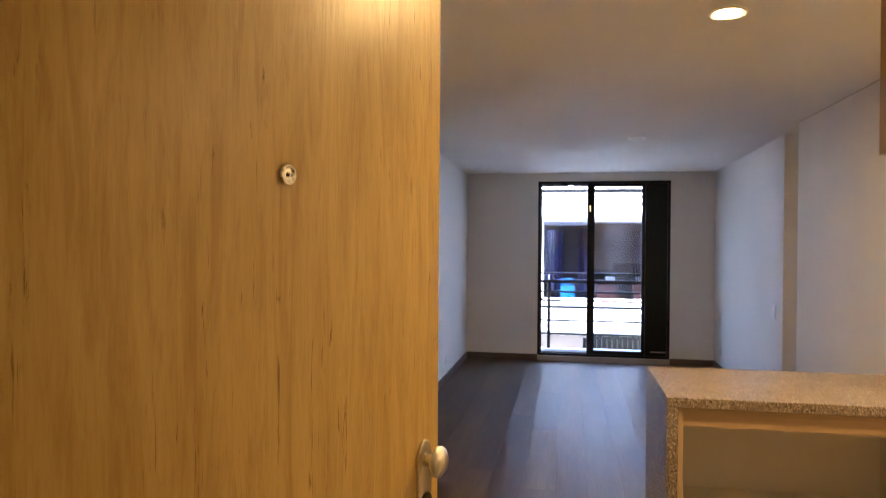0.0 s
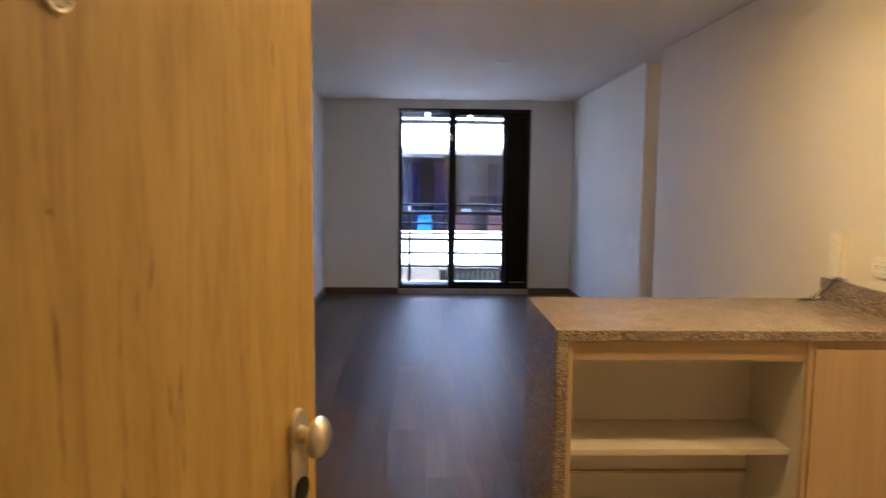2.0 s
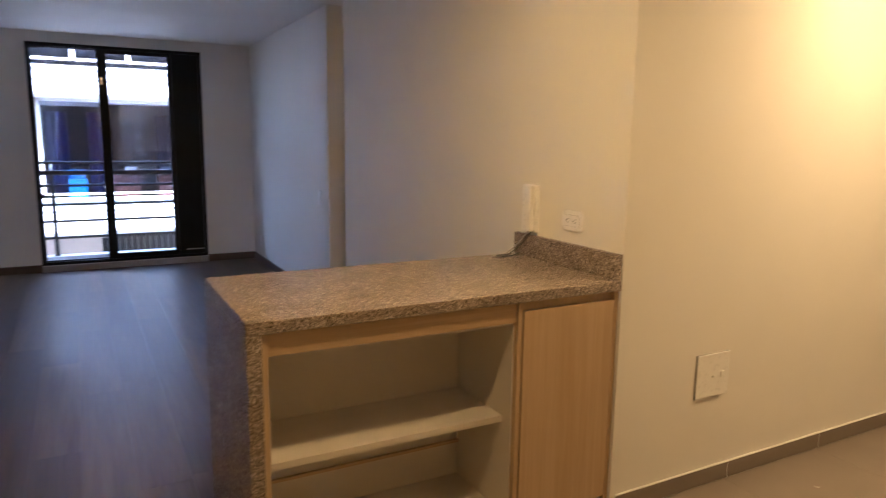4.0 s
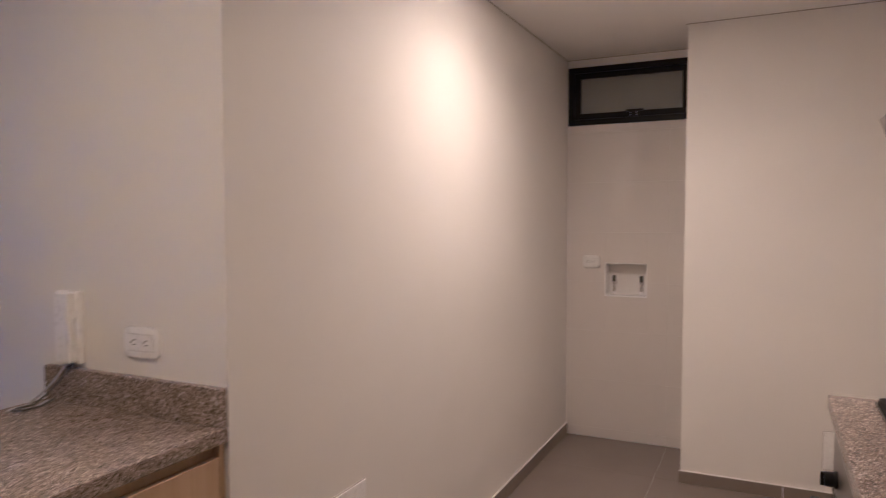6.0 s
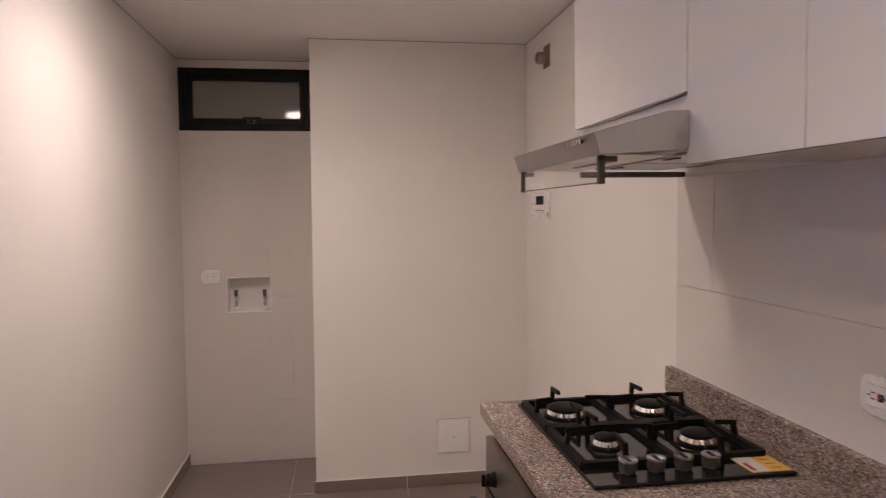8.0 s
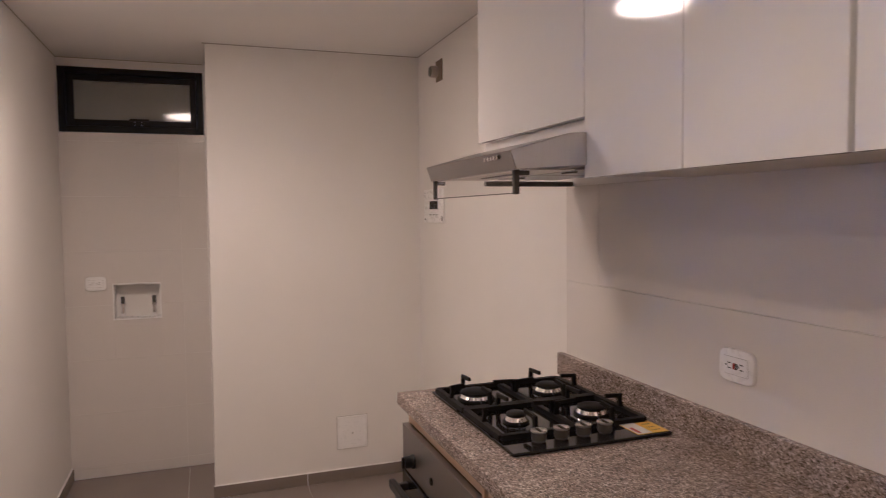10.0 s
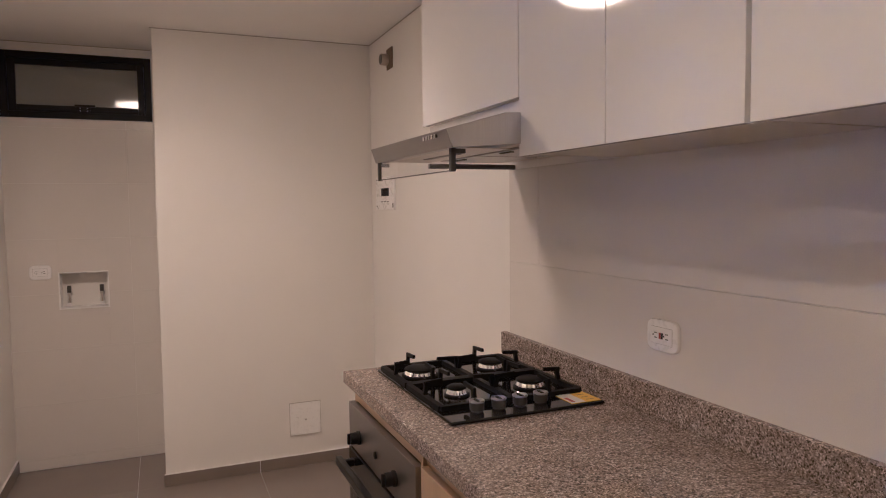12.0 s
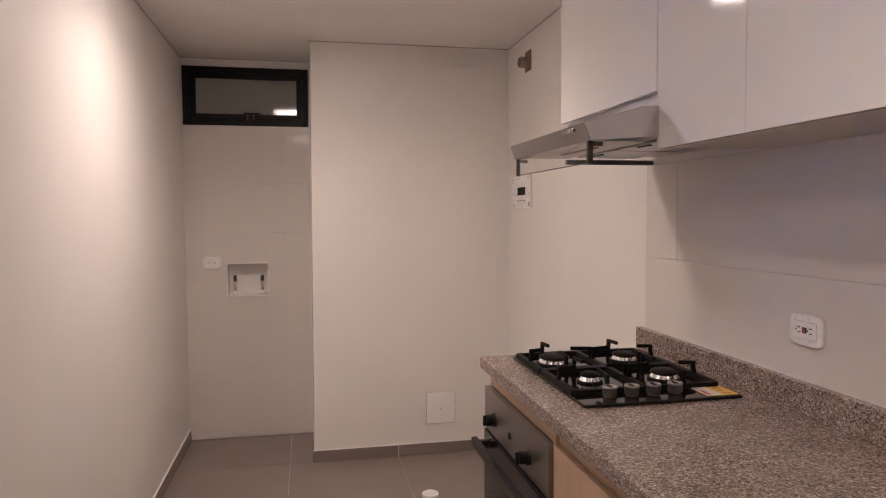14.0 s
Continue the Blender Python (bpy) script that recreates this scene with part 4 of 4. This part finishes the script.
def base_unit(x0, x1, doors, label):
    u = thing("base_cabinet", ((x0 + x1) / 2, 1.60, 0), label, "cabinet", "base cabinets under the worktop")
    part("body", box(x0 + 0.001, S + 0.002, 0.10, x1 - 0.001, 1.868, CZ - 0.037), MAPLE_UP, u)
    part("plinth", box(x0 + 0.001, 1.80, 0, x1 - 0.001, 1.815, 0.10), MAPLE_X, u)
    w = (x1 - x0) / doors
    for k in range(doors):
        d = part("door", box(x0 + k * w + 0.0015, 1.869, 0.105, x0 + (k + 1) * w - 0.0015, 1.887, 0.812, 0.0015), MAPLE_UP, u, "plain light maple door")
        part("finger_rail", box(x0 + k * w + 0.002, 1.866, 0.816, x0 + (k + 1) * w - 0.002, 1.872, 0.862), MAPLE_X, d)


base_unit(1.300, 2.066, 2, "light maple base cabinet beside the oven")
ou = thing("oven_cabinet", (2.38, 1.60, 0), "light maple cabinet housing the built-in oven", "cabinet")
part("side_panel", box(2.068, S + 0.002, 0, 2.083, 1.880, CZ - 0.037), MAPLE_UP, ou)
part("side_panel", box(2.672, S + 0.002, 0, 2.687, 1.872, CZ - 0.037), MAPLE_UP, ou)
part("top_rail", box(2.083, 1.852, 0.806, 2.672, 1.872, CZ - 0.037), MAPLE_X, ou)
part("floor_board", box(2.083, S + 0.01, 0.085, 2.672, 1.86, 0.103), MAPLE_X, ou)


def oven():
    x0, x1 = 2.085, 2.686
    o = thing("oven", ((x0 + x1) / 2, 1.60, 0.105), "built-in steel and black glass oven", "oven")
    part("body", box(x0 + 0.012, S + 0.05, 0.105, x1 - 0.016, 1.872, 0.800), DARK_STEEL, o)
    p = part("control_panel", box(x0, 1.873, 0.668, x1, 1.893, 0.804, 0.002), STEEL, o, "brushed steel control panel")
    for x in (2.570, 2.236):
        k = part("knob", turned([(0.021, 0.0), (0.021, 0.006), (0.018, 0.010), (0.0175, 0.026), (0.015, 0.029)], (0, 1, 0), (x, 1.893, 0.722), 28), BLACK, p, "black round oven knob", True)
        part("grip", box(x - 0.004, 1.915, 0.706, x + 0.004, 1.930, 0.738, 0.0015), BLACK, k)
    part("indicator", turned([(0.011, 0.0), (0.010, 0.004), (0.003, 0.006)], (0, 1, 0), (2.405, 1.893, 0.724), 20), BLACK, p, "small round black indicator", True)
    d = part("oven_door", box(x0, 1.873, 0.115, x1, 1.896, 0.662, 0.003), BLACK_GLASS, o, "black glass oven door")
    part("handle", boxes([(x0 + 0.02, 1.925, 0.615, x1 - 0.02, 1.945, 0.642), (x0 + 0.05, 1.896, 0.618, x0 + 0.07, 1.927, 0.639), (x1 - 0.07, 1.896, 0.618, x1 - 0.05, 1.927, 0.639)], 0.004), BLACK, d, "black bar handle")


oven()


def fluted(x, y, radius, z0, z1, top, teeth=20):
    """A ring with upright teeth round it, slightly wider at its foot."""
    bm = bmesh.new()
    foot, head = [], []
    for k in range(teeth * 2):
        a = k * math.pi / teeth
        wave = 1.0 if k % 2 else 0.93
        q, p = radius * wave, top * wave
        foot.append(bm.verts.new((x + q * math.cos(a), y + q * math.sin(a), z0)))
        head.append(bm.verts.new((x + p * math.cos(a), y + p * math.sin(a), z1)))
    for k in range(teeth * 2):
        j = (k + 1) % (teeth * 2)
        bm.faces.new((foot[k], foot[j], head[j], head[k]))
    bm.faces.new(head)
    bm.faces.new(foot[::-1])
    return bm


def hob():
    x0, x1, y0, y1 = 2.052, 2.628, 1.386, 1.815
    z = CZ
    h = thing("gas_hob", ((x0 + x1) / 2, (y0 + y1) / 2, z), "black glass four-burner gas hob set on the worktop", "hob")
    part("glass_top", box(x0, y0, z + 0.0005, x1, y1, z + 0.0085, 0.003), BLACK_GLASS, h, "glossy black glass plate")
    zt = z + 0.0085
    burners = ((2.262, 1.708, 0.026), (2.250, 1.492, 0.038), (2.500, 1.722, 0.046), (2.492, 1.492, 0.037))
    for x, y, r in burners:
        b = part("burner", turned([(r + 0.009, 0.0), (r + 0.009, 0.004), (r + 0.004, 0.006), (r * 0.9, 0.0065)], (0, 0, 1), (x, y, zt), 32), IRON, h, "black burner base", True)
        part("flame_ring", fluted(x, y, r * 0.92 + 0.005, zt + 0.006, zt + 0.0175, r * 0.90), SATIN_CHROME, b, "serrated chrome flame ring")
        part("cap", turned([(r * 0.98, 0.0), (r * 1.03, 0.002), (r * 1.00, 0.006), (r * 0.8, 0.0095), (r * 0.45, 0.0115), (r * 0.1, 0.012)], (0, 0, 1), (x, y, zt + 0.0177), 32), IRON, b, "black burner cap", True)
        part("igniter", turned([(0.0022, 0.0), (0.0018, 0.012)], (0, 0, 1), (x - r - 0.010, y + 0.008, zt + 0.003), 10), KNOB_GREY, b)

    def bar_(bm, p, q, w, hgt):
        """A flat-topped iron bar from p to q, tapered a little upwards."""
        p, q = Vector(p), Vector(q)
        a = (q - p).normalized()
        side = a.cross(Vector((0, 0, 1)))
        if side.length < 0.1:
            side = Vector((1, 0, 0))
        side = side.normalized() * w / 2
        up = side.cross(a).normalized() * hgt / 2
        vs = []
        for c in (p - a * 0.002, q + a * 0.002):
            vs.append([bm.verts.new(c + s * k + u * j) for s, k, u, j in ((side, -1, up, -1), (side, 1, up, -1), (side, 0.8, up, 1), (side, -0.8, up, 1))])
        bm.faces.new(vs[0])
        bm.faces.new(vs[1][::-1])
        for k in range(4):
            bm.faces.new((vs[0][k], vs[0][(k + 1) % 4], vs[1][(k + 1) % 4], vs[1][k]))

    for gx0, gx1, gy0, gy1, ids in ((2.395, 2.612, 1.400, 1.800, (2, 3)), (2.150, 2.380, 1.400, 1.800, (0, 1))):
        bm = bmesh.new()
        zb = zt + 0.006
        ym = (gy0 + gy1) / 2
        for p, q in (((gx0, gy0), (gx1, gy0)), ((gx0, gy1), (gx1, gy1)), ((gx0, gy0), (gx0, gy1)), ((gx1, gy0), (gx1, gy1)), ((gx0, ym), (gx1, ym))):
            bar_(bm, (*p, zb), (*q, zb), 0.019, 0.012)
        for i in ids:
            x, y, r = burners[i]
            for ex, ey in ((gx0, y), (gx1, y), (x, gy0 if y < ym else gy1), (x, ym)):
                e = Vector((ex, ey, zb))
                to = (Vector((x, y, zb)) - e)
                length = to.length
                a = to.normalized()
                bar_(bm, e, e + Vector((0, 0, 0.036)) + a * 0.006, 0.011, 0.011)
                bar_(bm, e + Vector((0, 0, 0.036)), e + a * max(length * 0.62 - 0.010, 0.03) + Vector((0, 0, 0.039)), 0.008, 0.010)
        bmesh.ops.recalc_face_normals(bm, faces=bm.faces)
        g = part("grate", bm, IRON, h, "black cast iron pan grate")
        for px in (gx0, gx1):
            for py in (gy0, gy1):
                part("foot", turned([(0.006, 0.0), (0.005, 0.004)], (0, 0, 1), (px, py, zt - 0.001), 10), BLACK, g)
    for y in (1.722, 1.662, 1.602, 1.542):
        k = part("knob", turned([(0.0150, 0.0), (0.0150, 0.003), (0.0178, 0.005), (0.0184, 0.026), (0.0150, 0.0255)], (0, 0, 1), (2.108, y, zt), 28), KNOB_BODY, h, "grey round gas knob", True)
        part("rim", turned([(0.0185, 0.0235), (0.0195, 0.0255), (0.0190, 0.0285), (0.0172, 0.0288), (0.0168, 0.0260)], (0, 0, 1), (2.108, y, zt), 28), KNOB_METAL, k, "bright metal rim", True)
        part("grip", box(2.094, y - 0.003, zt + 0.0245, 2.122, y + 0.003, zt + 0.0295, 0.0012), BLACK, k)
    lab = part("sticker", box(2.062, 1.390, zt + 0.0002, 2.150, 1.478, zt + 0.0012), YELLOW, h, "yellow and white energy sticker")
    part("white_field", box(2.064, 1.436, zt + 0.0012, 2.148, 1.476, zt + 0.0018), PAPER, lab)
    part("red_bar", box(2.070, 1.462, zt + 0.0018, 2.110, 1.472, zt + 0.0022), RED, lab)
    for k in range(3):
        part("text_bar", box(2.078 + 0.022 * k, 1.402, zt + 0.0012, 2.0805 + 0.022 * k, 1.424, zt + 0.0016), KNOB_GREY, lab)


hob()


def wall_unit(x0, x1, z0, doors, label, side=None):
    u = thing("wall_cabinet", ((x0 + x1) / 2, S + 0.15, z0), label, "cabinet", "white wall cabinets")
    part("body", box(x0 + 0.001, S + 0.001, z0 + 0.004, x1 - 0.001, 1.606, H - 0.002), MELAMINE, u)
    w = (x1 - x0) / doors
    for k in range(doors):
        part("door", box(x0 + k * w + 0.0014, 1.608, z0, x0 + (k + 1) * w - 0.0014, 1.626, H - 0.006, 0.0012), LACQUER, u, "glossy white lacquered door")
    if side:
        part("end_panel", box(x0 - 0.016, S + 0.001, z0 + 0.004, x0, 1.606, H - 0.002), side, u)


wall_unit(2.066, 2.698, 1.668, 1, "glossy white wall cabinet above the extractor hood")
wall_unit(1.386, 2.064, 1.527, 2, "glossy white two-door wall cabinet")
wall_unit(0.677, 1.379, 1.527, 2, "glossy white two-door wall cabinet with maple end panel", MAPLE_UP)


def hood():
    x0, x1 = 2.052, 2.640
    h = thing("extractor_hood", (2.345, S + 0.25, 1.53), "slim brushed steel extractor hood with glass visor", "extractor hood")
    part("body", extruded([(1.628, 1.556), (1.805, 1.544), (1.820, 1.586), (1.668, 1.628), (1.628, 1.630)], x0, x1, 0.0015), STEEL, h)
    part("rear_body", box(x0 + 0.018, S + 0.002, 1.556, 2.629, 1.627, 1.630), MELAMINE, h, "pale enamelled casing")
    part("filler", box(2.068, 1.585, 1.632, 2.690, 1.604, 1.6665), LACQUER, h, "white filler strip under the cabinet")
    f = part("filter", boxes([(x0 + 0.05, 1.40, 1.549, 2.34, 1.60, 1.5555), (2.36, 1.40, 1.549, x1 - 0.03, 1.60, 1.5555)], 0.002), STEEL, h, "pale metal grease filter")
    for x in (2.20, 2.49):
        part("pull", box(x - 0.03, 1.58, 1.5455, x + 0.03, 1.592, 1.549, 0.001), DARK_STEEL, f)
    part("front_flange", box(x0 + 0.03, 1.64, 1.546, x1 - 0.03, 1.79, 1.5485), MELAMINE, h, "pale underside plate")
    part("light_slot", box(x0 + 0.18, 1.70, 1.5435, x1 - 0.18, 1.715, 1.546), DARK_STEEL, h)
    part("rail", box(2.630, S + 0.004, 1.530, 2.648, 1.628, 1.546, 0.003), KNOB_BODY, h, "dark grey end rail")
    part("end_plate", extruded([(1.628, 1.5565), (1.804, 1.5445), (1.8188, 1.5855), (1.6680, 1.6270), (1.628, 1.6290)], x0 - 0.0022, x0 - 0.0002, 0.0005), SMOOTH_STEEL, h, "smooth steel end plate")
    for x in (2.070, 2.624):
        b = part("visor_bracket", boxes([(x - 0.006, 1.790, 1.490, x + 0.006, 1.803, 1.545), (x - 0.006, 1.765, 1.532, x + 0.006, 1.803, 1.543)], 0.002), DARK_STEEL, h, "dark visor bracket")
    v = part("visor", box(2.077, 1.7945, 1.494, 2.617, 1.7985, 1.540), GLASS, h, "clear glass visor")
    part("visor_edge", box(2.077, 1.7940, 1.4915, 2.617, 1.7990, 1.4938), KNOB_GREY, v, "dark ground lower edge")
    v.visible_shadow = False
    s = part("switch_strip", extruded([(1.8185, 1.5705), (1.8200, 1.5705), (1.8215, 1.5785), (1.8200, 1.5785)], 2.105, 2.195), BLACK, h, "small row of chrome switches")
    for k in range(5):
        part("switch", box(2.109 + 0.017 * k, 1.8195, 1.5690, 2.119 + 0.017 * k, 1.8250, 1.5790, 0.001), SATIN_CHROME, s)


hood()

# ---- wall tiles ----
def tile_row(parent, axis, u_edges, z_edges, face, depth, holes=()):
    """Tiles between the edges; face: the wall's place, depth: how far they stand out (signed)."""
    for u0, u1 in zip(u_edges, u_edges[1:]):
        for z0, z1 in zip(z_edges, z_edges[1:]):
            rects = [(u0 + 0.0008, z0 + 0.0008, u1 - 0.0008, z1 - 0.0008)]
            for hole in holes:
                rects = cut(rects, hole)
            for a0, b0, a1, b1 in rects:
                if a1 - a0 < 0.004 or b1 - b0 < 0.004:
                    continue
                d0, d1 = sorted((face, face + depth))
                if axis == 1:
                    tile_piece("tile", parent, WALL_TILE, (a0, d0, b0), (a1, d1, b1), 0.0008)
                else:
                    tile_piece("tile", parent, WALL_TILE, (d0, a0, b0), (d1, a1, b1), 0.0008)


tile_row(south, 1, (1.293, 2.483, 2.678), (1.222, 1.532), S + 0.0005, 0.0025)
tile_row(south, 1, (1.293, 2.678), (CZ + 0.0, 0.925, 1.222), S + 0.0005, 0.0025)
tile_row(alcove, 0, (BY + 0.001, 2.58, KN - 0.001), (0.0, 0.06, 0.36, 0.66, 0.96, 1.26, 1.56, 1.86, KWZ0 - 0.001), KE, 0.002, ((NY0, NZ0, NY1, NZ1),))

# ---- floor coverings ----
plank_mesh = {}


def floor_piece(name, parent, material, x0, y0, x1, y1, top, thick=0.010):
    key = (name, round(x1 - x0, 4), round(y1 - y0, 4))
    if key not in plank_mesh:
        bm = bmesh.new()
        grid(bm, -(x1 - x0) / 2, -(y1 - y0) / 2, -thick, (x1 - x0) / 2, (y1 - y0) / 2, 0)
        bmesh.ops.bevel(bm, geom=[e for e in bm.edges if all(v.co.z > -0.001 for v in e.verts)], offset=0.0005, segments=1, affect="EDGES")
        me = bpy.data.meshes.new(name)
        bm.to_mesh(me)
        bm.free()
        me.materials.append(material)
        plank_mesh[key] = me
    ob = new(name, plank_mesh[key])
    ob.parent = parent
    ob.location = Vector(((x0 + x1) / 2, (y0 + y1) / 2, top)) - PLACE[parent.name]
    return ob


rng = random.Random(4)
wooden = setting("wood_floor", box(W, 1.22, -0.0118, 3.4, N, -0.0105), GROUT, "brown-grey laminate plank floor", "floor")
PW, PL = 0.193, 1.29
for k in range(23):
    x0 = W + k * PW
    x1 = min(x0 + PW - 0.0004, 3.4)
    y = 1.22 - rng.uniform(0.05, 1.2)
    while y < N:
        a, b = max(y, 1.22), min(y + PL - 0.0004, N)
        spans = [(x0, x1, a, b)]
        if x0 >= E + 0.1:
            spans = [(x0, x1, max(a, P0), min(b, P1 + 0.9))]
        elif x1 > BARX + 0.02:
            spans = [(x0, x1, max(a, BARY1 - 0.2), b)]
        for c0, c1, d0, d1 in spans:
            if d1 - d0 > 0.02:
                floor_piece("plank", wooden, PLANK, c0, d0, c1, d1, 0.0)
        y += PL
tiled = setting("kitchen_floor", box(BARX + 0.05, S, -0.0118, KE, BARY1 - 0.21, -0.0022), GROUT, "grey ceramic tile floor of the kitchen", "floor")
ys = [S, 1.374, 1.972, 2.572, 3.172, BARY1 - 0.21]
xs = [0.706, 1.306, 1.906, 2.506, 3.106, 3.706, 4.306, KE]
for a, b in zip(xs, xs[1:]):
    for c, d in zip(ys, ys[1:]):
        if c > 3.0 and b > E + 0.05:
            continue
        floor_piece("floor_tile", tiled, FLOOR_TILE, a + 0.0009, c + 0.0009, b - 0.0009, d - 0.0009, 0.0)
hall_floor = setting("hall_floor", box(W, -1.35, -0.0118, 1.7, 1.219, -0.0005), FLOOR_TILE, "grey tiled floor of the outer hall", "floor")
